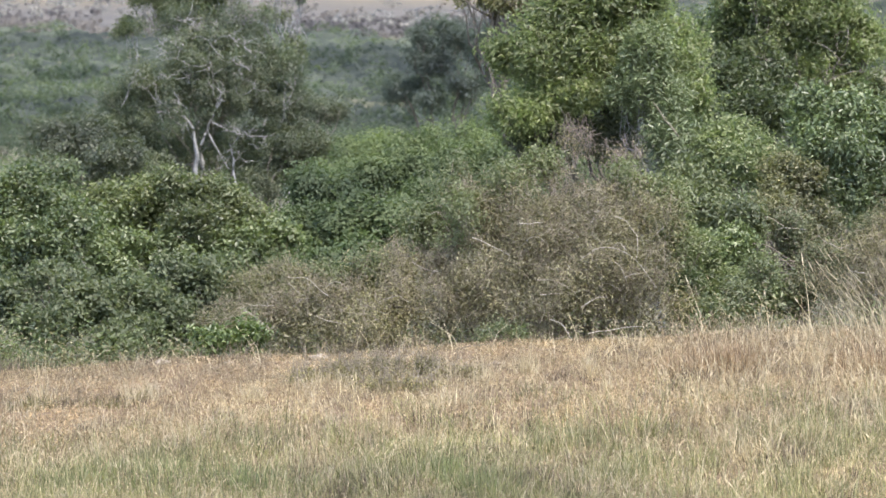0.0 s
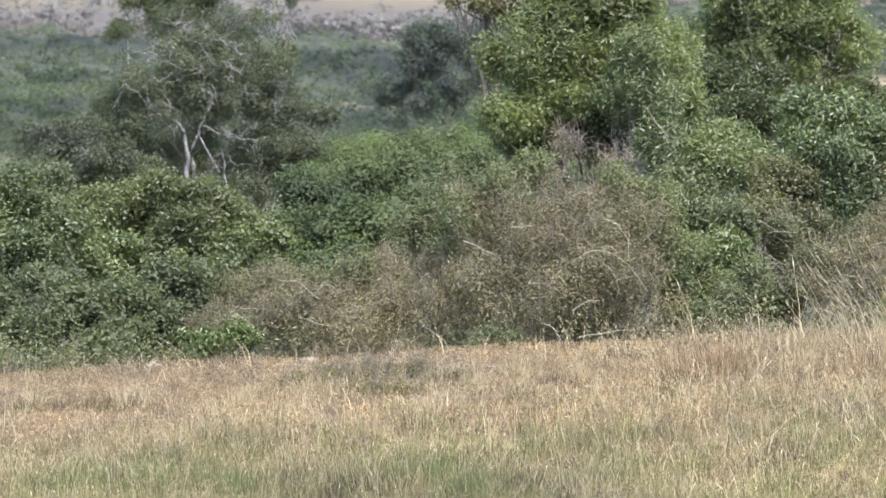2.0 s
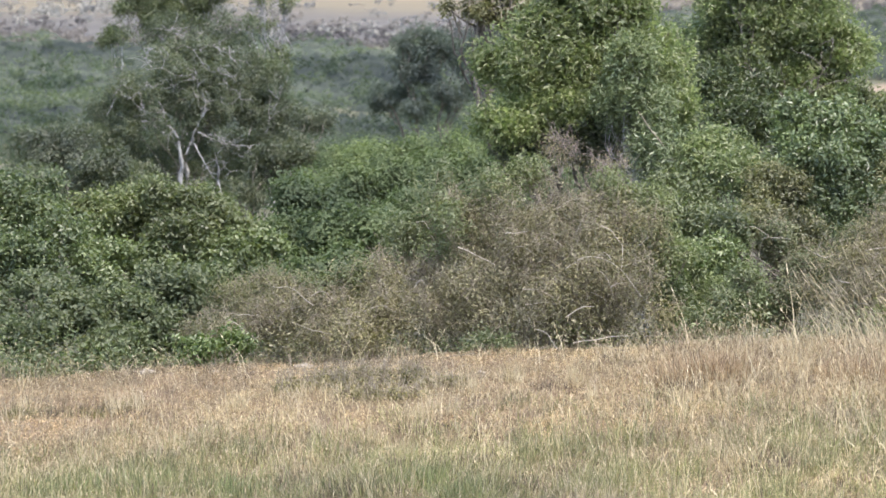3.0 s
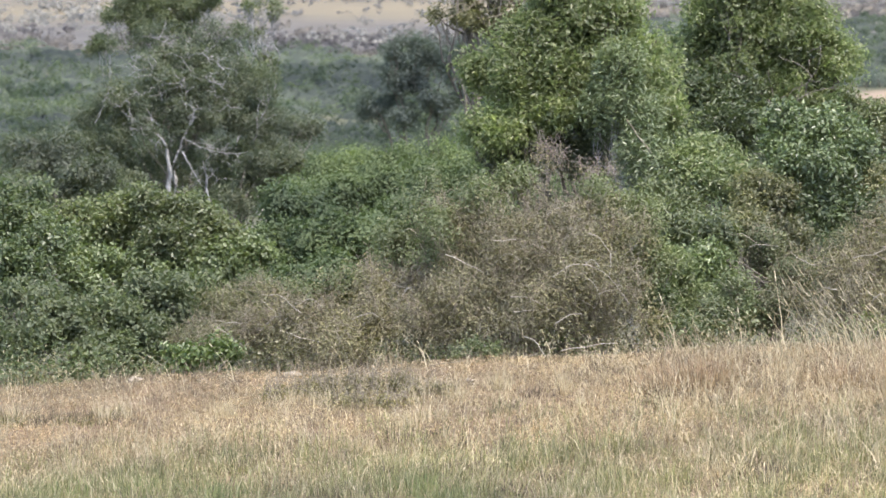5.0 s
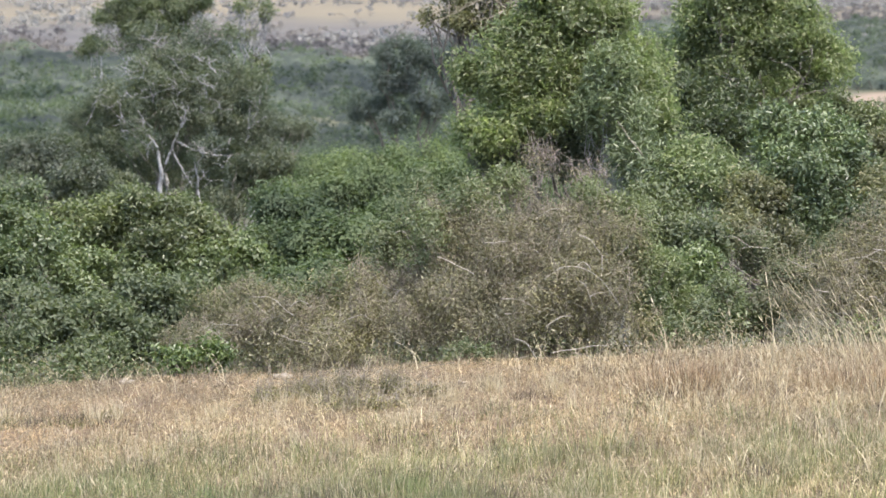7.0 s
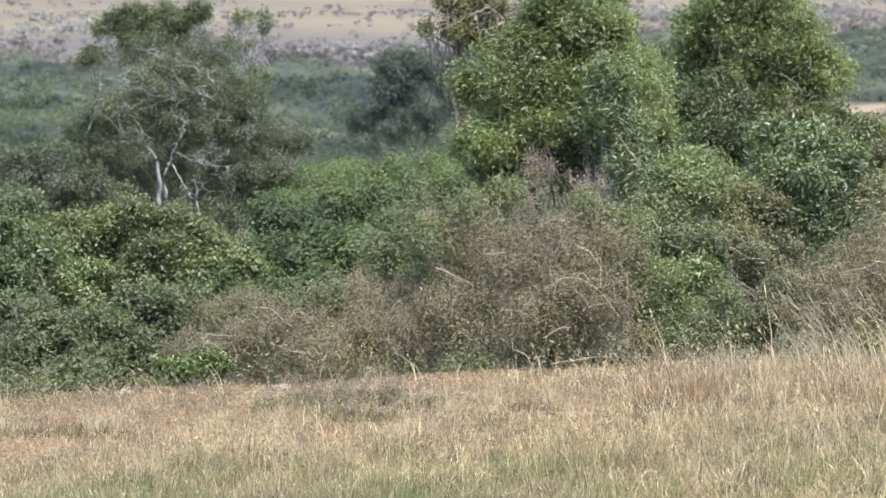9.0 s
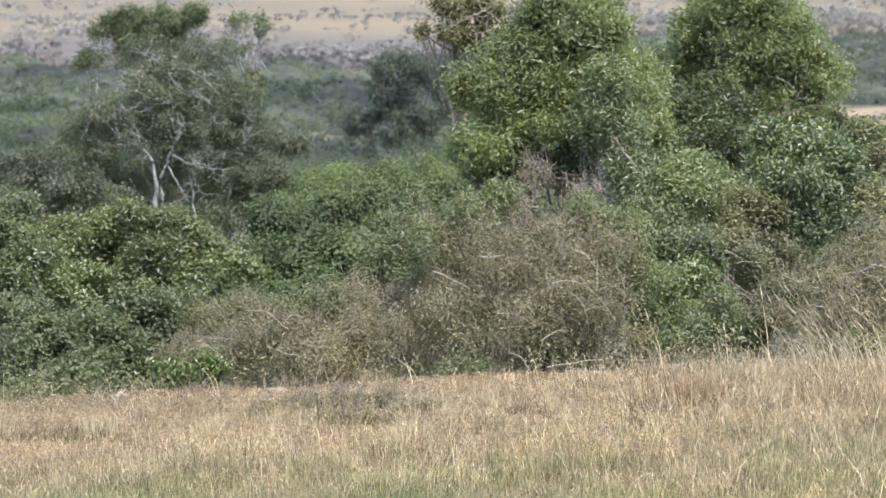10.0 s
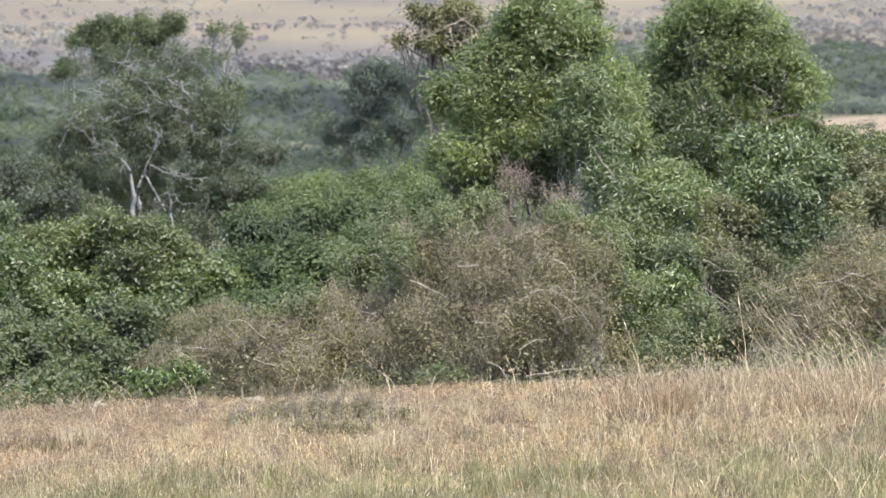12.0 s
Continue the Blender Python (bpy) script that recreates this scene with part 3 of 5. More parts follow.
def bare_limb(tree, foot, a, b, r0, r1, rng, twigs=4, amount=0.02, name="bare_branch", bark=None, reach=1.0):
    """A pale crooked limb from a to b, with forked twigs along it."""
    a, b = np.subtract(a, foot), np.subtract(b, foot)
    ln = crooked(a, b, 14, amount, rng)
    lines = [(ln, np.linspace(r0, r1, 14))]
    way = unit(b - a)
    for _ in range(twigs):
        q = ln[rng.integers(5, 14)]
        e = q + (way * rng.uniform(0.3, 1.0) + rng.normal(size=3) * np.array([0.6, 0.3, 0.6])) * rng.uniform(0.15, 0.40) * reach
        mid = crooked(q, e, 7, 0.05, rng)
        lines.append((mid, np.linspace(max(r1 * 0.6, 0.005), 0.003, 7)))
        for _ in range(2):
            q2 = mid[rng.integers(2, 7)]
            lines.append((crooked(q2, q2 + rng.normal(size=3) * np.array([0.13, 0.07, 0.13]), 5, 0.06, rng), np.linspace(0.004, 0.0028, 5)))
    part(name, smooth(tri_mesh(name, *tubes(lines, 6))), bark or M_BARK_PALE, tree, "pale bare forked branch")


# the front leafy tree
foot = foot_at((1.03, 21.00))
lob = rel(lobe_heap(21, [(0.88, 21.00, 1.97, 0.45, 0.45, 0.26, 20), (0.46, 21.00, 1.83, 0.28, 0.28, 0.25, 13), (1.22, 21.00, 1.91, 0.18, 0.18, 0.26, 9), (0.16, 21.00, 1.50, 0.25, 0.25, 0.23, 11), (0.52, 20.80, 1.50, 0.35, 0.35, 0.26, 15), (0.93, 20.80, 1.57, 0.35, 0.35, 0.26, 15), (1.26, 20.90, 1.61, 0.22, 0.22, 0.21, 9), (1.42, 21.00, 1.71, 0.08, 0.08, 0.10, 4), (0.97, 21.00, 2.20, 0.35, 0.35, 0.08, 7), (0.60, 21.00, 2.12, 0.25, 0.25, 0.11, 8)], 1.12, (0.3, 0.98)), foot)
lob += rel(lobe_heap(23, [(0.11, 20.60, 1.03, 0.22, 0.22, 0.17, 10), (0.38, 20.70, 1.13, 0.23, 0.23, 0.20, 9), (0.66, 20.70, 1.27, 0.23, 0.23, 0.16, 7), (1.35, 20.70, 1.43, 0.20, 0.20, 0.17, 7), (1.59, 21.60, 1.46, 0.17, 0.17, 0.23, 8), (1.62, 21.40, 1.13, 0.17, 0.17, 0.19, 7)], 1.12, (0.3, 0.98)), foot)
plant("leafy_tree", foot, sprays(lob, 121, 90), M_LEAF_TREE, M_BARK, "small leafy tree with bright glossy pointed leaves below the brow", "tree", 21,
      5700, 11, 0.050, 0.019, [(-0.5, 0, 1.7), (0.1, 0, 1.6), (-0.2, 0.1, 2.3)], 0.045, 300, gap=-0.8, domed=0.8, scatter=0.75, inner=0.15, up=0.4)
# pale narrow-leaved sapling against it
foot = foot_at((1.27, 20.30))
lob = rel(lobe_heap(24, [(1.06, 20.30, 1.34, 0.27, 0.27, 0.18, 10), (1.20, 20.30, 1.59, 0.21, 0.21, 0.16, 7), (1.31, 20.20, 1.19, 0.20, 0.20, 0.18, 9), (1.34, 20.00, 0.93, 0.22, 0.22, 0.18, 9), (1.46, 19.80, 0.75, 0.20, 0.20, 0.18, 8)]), foot)
plant("narrow_leaved_tree", foot, lob, M_LEAF_PALE, M_BARK_PALE, "slender sapling with pale narrow leaves before the leafy tree", "tree", 24,
      2100, 10, 0.056, 0.012, [(-0.1, 0.1, 1.3), (0.2, 0.1, 1.1)], 0.012, 110, gap=-0.4, twig_end=0.003, domed=0.5, scatter=0.85)

# the taller rounded tree behind it
foot = foot_at((2.85, 24.00))
lob = rel(lobe_heap(22, [(2.56, 24.00, 2.12, 0.46, 0.46, 0.22, 17), (2.25, 24.00, 1.90, 0.30, 0.30, 0.26, 12), (2.73, 24.00, 1.73, 0.49, 0.49, 0.28, 18), (3.20, 24.00, 1.74, 0.28, 0.28, 0.27, 12), (3.47, 24.00, 1.46, 0.18, 0.18, 0.18, 8), (3.22, 24.00, 1.36, 0.28, 0.28, 0.14, 9), (2.31, 24.00, 1.53, 0.28, 0.28, 0.24, 11), (2.76, 24.00, 1.42, 0.33, 0.33, 0.15, 9), (2.06, 24.00, 1.60, 0.12, 0.12, 0.15, 4)], 1.12, (0.3, 0.98)), foot)
lob += rel(lobe_heap(122, [(3.05, 24.00, 2.00, 0.24, 0.24, 0.18, 8), (2.00, 24.20, 1.21, 0.34, 0.34, 0.30, 9), (2.38, 24.00, 1.30, 0.36, 0.36, 0.30, 9), (2.19, 24.20, 0.86, 0.41, 0.41, 0.30, 10), (2.75, 23.90, 1.20, 0.32, 0.32, 0.24, 8), (3.17, 24.00, 1.11, 0.33, 0.33, 0.23, 8), (1.87, 24.30, 1.48, 0.20, 0.20, 0.25, 7), (1.79, 24.30, 1.09, 0.20, 0.20, 0.22, 6)], 1.12, (0.3, 0.98)), foot)
round_tree = plant("leafy_tree", foot, sprays(lob, 122, 90), M_LEAF_TREE, M_BARK, "rounded leafy tree with light green crown and fine dark branches", "tree", 22,
                   6500, 11, 0.050, 0.0195, stems_to(foot, [(2.78, 24.00, 1.30), (2.52, 24.00, 1.19), (3.17, 24.00, 1.19)]), 0.045, 380, gap=-0.8, domed=0.8, scatter=0.75, inner=0.15, up=0.35, most=16)
g = np.random.default_rng(222)
for a, b, r0 in (((2.76, 23.60, 0.83), (2.72, 23.60, 1.38), 0.022), ((2.73, 23.50, 0.97), (3.20, 23.40, 1.21), 0.010), ((2.72, 23.50, 1.09), (2.51, 23.40, 1.34), 0.010), ((3.05, 23.50, 1.15), (3.18, 23.40, 1.52), 0.009)):
    bare_limb(round_tree, foot, a, b, r0 * 0.7, 0.003, g, 2, 0.03, "bare_twig", M_BARK, 0.6)

# glossy bushes at the foot of the trees
def glossy_bush(sd, spec, xy, mat, lab, leaf):
    foot = foot_at(xy)
    plant("glossy_bush", foot, rel(lobe_heap(sd, spec, 1.0, (0.35, 1.0)), foot), mat, M_BARK, lab, "bush", sd, 2450, 10, leaf * 1.06, leaf * 0.44,
          [(-0.2, 0.2, 0.7), (0.2, 0.2, 0.8)], 0.009, 110, group="bushes on the slope", domed=0.7, scatter=0.75, gap=-0.5)


glossy_bush(31, [(1.86, 19.80, 0.86, 0.26, 0.26, 0.16, 11), (1.96, 19.50, 0.70, 0.25, 0.25, 0.15, 10), (1.70, 19.60, 0.74, 0.19, 0.19, 0.16, 8)], (2.05, 19.80), M_LEAF_LIGHT, "light yellowish green bush under the leafy trees", 0.040)
glossy_bush(32, [(2.50, 19.60, 1.09, 0.27, 0.27, 0.17, 12), (2.84, 19.70, 0.99, 0.25, 0.25, 0.23, 12), (2.59, 19.20, 0.80, 0.29, 0.29, 0.22, 13), (2.34, 19.60, 0.97, 0.13, 0.13, 0.15, 5), (2.98, 19.40, 0.79, 0.19, 0.19, 0.23, 9), (2.71, 19.00, 0.56, 0.26, 0.26, 0.15, 9)], (2.85, 19.60), M_LEAF_LAUREL, "dark glossy broad-leaved bush with deep shade inside", 0.046)
glossy_bush(33, [(3.35, 20.20, 0.92, 0.22, 0.22, 0.25, 10), (3.44, 19.60, 0.66, 0.25, 0.25, 0.25, 10), (3.13, 19.20, 0.61, 0.19, 0.19, 0.20, 8), (3.73, 20.00, 0.80, 0.20, 0.20, 0.25, 7)], (3.60, 19.90), M_LEAF_DRYOLIVE, "olive green bush with small dry leaves", 0.034)
glossy_bush(34, [(2.18, 19.00, 0.61, 0.24, 0.24, 0.20, 11), (2.23, 18.60, 0.41, 0.23, 0.23, 0.17, 10), (1.99, 18.80, 0.50, 0.15, 0.15, 0.14, 6)], (2.45, 18.90), M_LEAF_DRYOLIVE, "olive bush browned by dry leaves behind the brow", 0.034)
glossy_bush(48, [(1.28, 18.60, 0.50, 0.21, 0.21, 0.18, 10), (1.54, 18.50, 0.45, 0.19, 0.19, 0.17, 9), (1.71, 18.30, 0.37, 0.17, 0.17, 0.16, 7), (1.45, 18.80, 0.63, 0.19, 0.19, 0.13, 6)], (1.65, 18.60), M_LEAF_BUSH, "green bush with small fresh leaves", 0.040)
foot = foot_at((3.60, 23.50))
plant("glossy_bush", foot, rel(lobe_heap(49, [(3.74, 23.50, 0.84, 0.26, 0.26, 0.14, 8), (4.06, 23.50, 0.81, 0.26, 0.26, 0.16, 8), (3.57, 24.50, 0.97, 0.19, 0.19, 0.10, 5)]), foot), M_LEAF_BUSH, M_BARK, "green bush standing farther down the slope", "bush", 49, 1500, 10, 0.045, 0.02,
      [(-0.2, 0.2, 0.7), (0.2, 0.2, 0.8)], 0.012, 60, group="bushes on the slope", domed=0.7, scatter=0.75)

foot = foot_at((0.95, 20.90))
plant("dark_bush", foot, rel(lobe_heap(47, [(0.60, 20.90, 0.86, 0.28, 0.28, 0.17, 10), (1.03, 21.00, 1.03, 0.24, 0.24, 0.19, 9), (0.88, 20.80, 0.77, 0.28, 0.28, 0.14, 9), (0.27, 20.90, 0.76, 0.19, 0.19, 0.13, 6)]), foot), M_LEAF_SHADED, M_BARK, "bush under leafy trees, shade put into its leaf colour", "bush", 47,
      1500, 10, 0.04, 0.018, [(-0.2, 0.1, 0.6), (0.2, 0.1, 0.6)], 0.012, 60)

# lower foliage of the round tree's shaded side, darkened by its leaf colour
foot = foot_at((2.25, 23.40))
lob = rel(lobe_heap(25, [(1.90, 23.60, 1.28, 0.22, 0.22, 0.21, 8), (2.12, 23.40, 1.10, 0.29, 0.29, 0.20, 10), (2.47, 23.50, 1.14, 0.25, 0.25, 0.18, 8), (2.34, 23.00, 0.88, 0.31, 0.31, 0.16, 9), (1.94, 22.80, 0.86, 0.24, 0.24, 0.15, 7), (2.70, 23.20, 0.86, 0.21, 0.21, 0.11, 5), (3.19, 24.80, 0.97, 0.25, 0.25, 0.12, 6), (3.44, 24.60, 1.08, 0.13, 0.13, 0.08, 3)], 1.0, (0.35, 1.02)), foot)
plant("dark_bush", foot, lob, M_LEAF_UNDERSHADE, M_BARK, "bush under taller trees, their shade put into its deep green", "bush", 25,
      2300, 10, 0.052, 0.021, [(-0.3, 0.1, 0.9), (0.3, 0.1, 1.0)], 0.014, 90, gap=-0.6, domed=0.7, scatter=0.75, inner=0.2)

# shrubs at the brow's edge
foot = foot_at((1.45, 17.60))
plant("green_shrub", foot, rel(lobe_heap(35, [(1.15, 17.50, 0.27, 0.14, 0.14, 0.18, 9), (1.35, 17.70, 0.28, 0.18, 0.18, 0.18, 10), (1.25, 17.30, 0.03, 0.20, 0.20, 0.14, 10), (1.49, 17.60, 0.09, 0.14, 0.14, 0.17, 7)], 1.0, (0.3, 1.05)), foot), M_LEAF_LIGHT, M_BARK,
      "fresh green shrub with small leaves at the brow's edge", "shrub", 35, 2100, 9, 0.034, 0.014, [(-0.1, 0, 0.6), (0.15, 0, 0.5)], 0.012, 150, domed=0.6, scatter=0.8, gap=-0.4)

foot = foot_at((2.02, 18.00))
plant("green_shrub", foot, rel(lobe_heap(36, [(1.67, 18.00, 0.26, 0.16, 0.16, 0.15, 8), (1.80, 18.10, 0.02, 0.14, 0.14, 0.18, 7), (1.64, 17.90, -0.07, 0.14, 0.14, 0.12, 6), (1.89, 17.80, -0.10, 0.12, 0.12, 0.10, 4)], 1.0, (0.3, 1.05)), foot), M_LEAF_LAUREL, M_BARK,
      "dark green shrub with glossy leaves behind tall grass", "shrub", 36, 1500, 9, 0.044, 0.019, [(0.1, 0, 0.7), (0.15, 0, 0.5)], 0.016, 120, domed=0.6, scatter=0.8, gap=-0.3)

# bushes on the other side, dense and rounded
def round_bush(sd, spec, xy, mat, lab):
    foot = foot_at(xy)
    plant("round_bush", foot, rel(lobe_heap(sd, [(*q[:6], int(q[6] * 2.4)) for q in spec], 0.84, (0.45, 1.1)), foot), mat, M_BARK, lab, "bush", sd, 2700 if sd < 44 else 1800, 10, 0.041, 0.023,
          [(-0.2, 0.2, 0.5), (0.2, 0.2, 0.6)], 0.008, 110, group="bushes on the slope", gap=-0.6, inner=0.5, up=0.5, domed=0.9, scatter=0.6)


round_bush(41, [(-3.59, 19.60, 0.51, 0.21, 0.21, 0.19, 8), (-3.86, 19.60, 0.39, 0.22, 0.22, 0.25, 7), (-3.36, 19.50, 0.29, 0.19, 0.19, 0.18, 7), (-3.52, 19.20, 0.13, 0.27, 0.27, 0.19, 9), (-3.85, 19.20, 0.04, 0.22, 0.22, 0.26, 7), (-3.29, 20.20, 0.10, 0.20, 0.20, 0.18, 6)], (-3.39, 19.60), M_LEAF_ROUND, "dense light green bush with small round leaves")
round_bush(42, [(-2.65, 20.40, 0.43, 0.39, 0.39, 0.13, 10), (-2.26, 20.30, 0.33, 0.23, 0.23, 0.16, 7), (-3.04, 20.40, 0.30, 0.28, 0.28, 0.14, 8), (-2.48, 20.00, 0.21, 0.31, 0.31, 0.14, 8), (-2.06, 20.20, 0.20, 0.14, 0.14, 0.15, 4), (-3.33, 20.60, 0.37, 0.16, 0.16, 0.12, 4), (-2.99, 20.70, 0.10, 0.23, 0.23, 0.13, 5)], (-2.52, 20.40), M_LEAF_DOME, "dense rounded yellowish green bush below the brow")
round_bush(43, [(-2.93, 19.80, 0.01, 0.25, 0.25, 0.15, 7), (-3.13, 19.40, -0.08, 0.19, 0.19, 0.17, 6), (-2.64, 19.80, -0.07, 0.20, 0.20, 0.17, 6), (-2.36, 20.00, -0.00, 0.22, 0.22, 0.15, 7), (-2.09, 20.00, 0.03, 0.18, 0.18, 0.13, 5), (-2.17, 19.60, -0.16, 0.19, 0.19, 0.13, 5), (-1.88, 20.20, 0.08, 0.18, 0.18, 0.15, 5)], (-1.95, 20.10), M_LEAF_ROUND, "green bush of many rounded pads below the brow")
round_bush(44, [(-3.34, 18.50, -0.06, 0.22, 0.22, 0.16, 7), (-3.06, 18.20, -0.21, 0.22, 0.22, 0.16, 7), (-2.76, 18.30, -0.18, 0.22, 0.22, 0.16, 7), (-3.35, 18.00, -0.30, 0.22, 0.22, 0.16, 6), (-2.74, 17.90, -0.33, 0.22, 0.22, 0.12, 6), (-3.66, 18.20, -0.21, 0.20, 0.20, 0.20, 6)], (-2.99, 18.20), M_LEAF_SAGE, "small dusky leafy bush by the grass edge")
round_bush(50, [(-2.44, 18.90, -0.16, 0.21, 0.21, 0.17, 6), (-2.49, 18.30, -0.33, 0.21, 0.21, 0.14, 6)], (-2.20, 18.60), M_LEAF_SAGE, "soft grey-green bush at the foot of others")

# grey tree with pale bare limbs
foot = foot_at((-4.58, 40.00))
lob = rel(lobe_heap(51, [(-4.75, 40.40, 0.51, 0.95, 0.95, 0.50, 22), (-5.65, 40.30, 0.11, 0.73, 0.73, 0.50, 16), (-3.97, 40.30, 0.24, 0.77, 0.77, 0.54, 18), (-4.86, 40.90, -0.12, 1.01, 1.01, 0.46, 22), (-6.24, 40.20, -0.43, 0.63, 0.63, 0.45, 14), (-3.47, 40.20, -0.30, 0.59, 0.59, 0.50, 12), (-5.36, 40.60, 0.96, 0.55, 0.55, 0.32, 9), (-4.31, 40.60, 1.00, 0.64, 0.64, 0.32, 10)], 0.92, (0.3, 1.0)), foot)
lob += rel(lobe_heap(59, [(-6.67, 40.00, -0.96, 0.54, 0.54, 0.43, 12), (-6.03, 40.60, -0.97, 0.55, 0.55, 0.44, 12), (-3.10, 40.00, -0.78, 0.54, 0.54, 0.40, 10), (-3.87, 41.00, -0.91, 0.46, 0.46, 0.37, 9), (-5.17, 42.20, -0.96, 0.85, 0.85, 0.43, 14), (-5.87, 41.00, -1.42, 0.74, 0.74, 0.30, 10), (-7.00, 40.00, -1.41, 0.45, 0.45, 0.32, 8), (-3.99, 41.20, -1.44, 0.65, 0.65, 0.30, 8), (-2.88, 40.20, -0.34, 0.24, 0.24, 0.24, 5), (-5.56, 41.60, -0.30, 0.65, 0.65, 0.42, 9), (-4.43, 41.60, -0.21, 0.65, 0.65, 0.47, 9), (-4.99, 41.60, 0.26, 0.84, 0.84, 0.37, 9)], 0.95, (0.3, 1.05)), foot)
lob += rel(lobe_heap(159, [(-4.88, 39.60, 0.42, 0.40, 0.40, 0.25, 7), (-4.35, 39.60, 0.37, 0.40, 0.40, 0.25, 7), (-4.75, 39.60, -0.03, 0.45, 0.45, 0.21, 7), (-4.20, 39.60, -0.09, 0.36, 0.36, 0.21, 6), (-5.16, 39.60, 0.06, 0.25, 0.25, 0.20, 4), (-3.47, 40.30, 0.02, 0.36, 0.36, 0.32, 8), (-3.84, 40.30, -0.35, 0.41, 0.41, 0.32, 8), (-3.34, 40.30, -0.41, 0.27, 0.27, 0.23, 5), (-5.08, 38.80, -0.35, 0.17, 0.17, 0.10, 3), (-4.55, 38.70, -0.26, 0.16, 0.16, 0.10, 3), (-5.29, 38.80, -0.13, 0.14, 0.14, 0.09, 2), (-4.17, 38.70, -0.49, 0.17, 0.17, 0.09, 2)], 0.95, (0.3, 1.05)), foot)
bare = plant("pale_limbed_tree", foot, lob, M_LEAF_GREY, M_BARK, "spreading grey-green tree with pale bare limbs", "tree", 51, 12300, 10, 0.046, 0.022,
             stems_to(foot, [(-4.91, 39.60, -1.01), (-4.26, 39.30, -1.14)]), 0.022, 200, most=8, gap=-0.7, gap_size=2.6, domed=0.7, scatter=0.7, inner=0.3, twig_end=0.003)
g = np.random.default_rng(151)
for a, b, r0, r1, n in (((-4.86, 39.30, -1.43), (-4.88, 39.20, -0.63), 0.085, 0.050, 0), ((-4.89, 39.20, -0.58), (-5.11, 39.10, -0.32), 0.040, 0.024, 1), ((-5.11, 39.10, -0.32), (-5.42, 39.00, -0.12), 0.024, 0.010, 3),
                        ((-5.00, 39.10, -0.41), (-5.16, 39.00, 0.02), 0.024, 0.010, 3), ((-5.09, 39.10, -0.34), (-5.44, 39.00, -0.31), 0.014, 0.008, 2), ((-4.77, 39.20, -0.84), (-4.59, 39.10, -0.43), 0.040, 0.028, 1),
                        ((-4.59, 39.10, -0.43), (-4.40, 39.00, -0.09), 0.028, 0.012, 5), ((-4.58, 39.10, -0.48), (-4.16, 39.00, -0.65), 0.024, 0.014, 3), ((-4.16, 39.00, -0.65), (-3.78, 38.90, -0.68), 0.014, 0.008, 4)):
    bare_limb(bare, foot, a, b, r0 * 0.5, r1 * 0.5, g, min(n, 3), reach=0.55)
for a, b, r0, r1, n in (((-4.51, 39.00, -0.54), (-4.10, 38.90, -0.50), 0.009, 0.005, 2), ((-4.63, 39.10, -0.66), (-4.45, 38.90, -0.94), 0.020, 0.015, 1), ((-4.45, 38.90, -0.94), (-4.30, 38.90, -1.19), 0.015, 0.010, 2),
                        ((-4.24, 39.10, -1.55), (-4.24, 39.00, -1.02), 0.042, 0.032, 0), ((-4.24, 39.00, -1.05), (-4.29, 38.90, -0.78), 0.022, 0.010, 3), ((-4.23, 39.00, -1.09), (-4.05, 38.90, -0.91), 0.014, 0.006, 3)):
    bare_limb(bare, foot, a, b, r0 * 0.5, r1 * 0.5, g, min(n, 2), reach=0.55)
# fine bleached twigs over the front of the crown
for a, b in (((-5.13, 39.25, 1.18), (-4.80, 39.25, 0.97)), ((-5.66, 39.25, 0.66), (-5.31, 39.25, 0.71)), ((-5.40, 39.25, 0.51), (-4.81, 39.25, 0.38)), ((-4.89, 39.25, 0.82), (-4.25, 39.25, 0.85)), ((-4.51, 39.25, 0.54), (-3.99, 39.25, 0.38)), ((-5.16, 39.25, 0.19), (-4.57, 39.25, 0.33)),
             ((-3.78, 39.25, 0.59), (-4.23, 39.25, 0.77)), ((-5.71, 39.25, 0.02), (-5.22, 39.25, 0.24)), ((-3.70, 39.25, -0.02), (-4.11, 39.25, 0.19)), ((-4.71, 39.25, -0.11), (-4.55, 39.25, 0.28)), ((-3.53, 39.25, -0.51), (-3.35, 39.25, -0.07)), ((-5.99, 39.25, -0.20), (-5.81, 39.25, 0.18))):
    bare_limb(bare, foot, a, b, 0.0036, 0.0022, g, 3, 0.05, reach=0.7)

# flat-topped green tree rising behind it, and a thin open one
foot = foot_at((-4.92, 43.00))
lob = rel(lobe_heap(52, [(-6.01, 43.00, 1.36, 0.33, 0.33, 0.23, 12), (-5.64, 43.00, 1.51, 0.35, 0.35, 0.21, 12), (-5.19, 43.00, 1.53, 0.25, 0.25, 0.21, 9), (-4.70, 43.00, 1.59, 0.31, 0.31, 0.17, 14), (-5.38, 43.00, 1.22, 0.48, 0.48, 0.15, 9), (-5.77, 43.00, 1.07, 0.23, 0.23, 0.12, 5), (-6.52, 43.00, 0.84, 0.25, 0.25, 0.14, 8), (-5.05, 43.00, 1.17, 0.23, 0.23, 0.12, 4), (-4.93, 43.00, 1.42, 0.27, 0.27, 0.17, 7)], 1.0, (0.3, 1.1)), foot)
plant("leafy_tree", foot, lob, M_LEAF_CREST, M_BARK_PALE, "fresh green flat-topped tree rising through a grey one", "tree", 52, 3600, 10, 0.050, 0.024,
      stems_to(foot, [(-5.58, 43.00, 1.03), (-5.05, 43.00, 0.99), (-6.31, 43.00, 0.67)]), 0.03, 110, gap=-0.3, twig_end=0.008)
foot = foot_at((-3.61, 42.50))
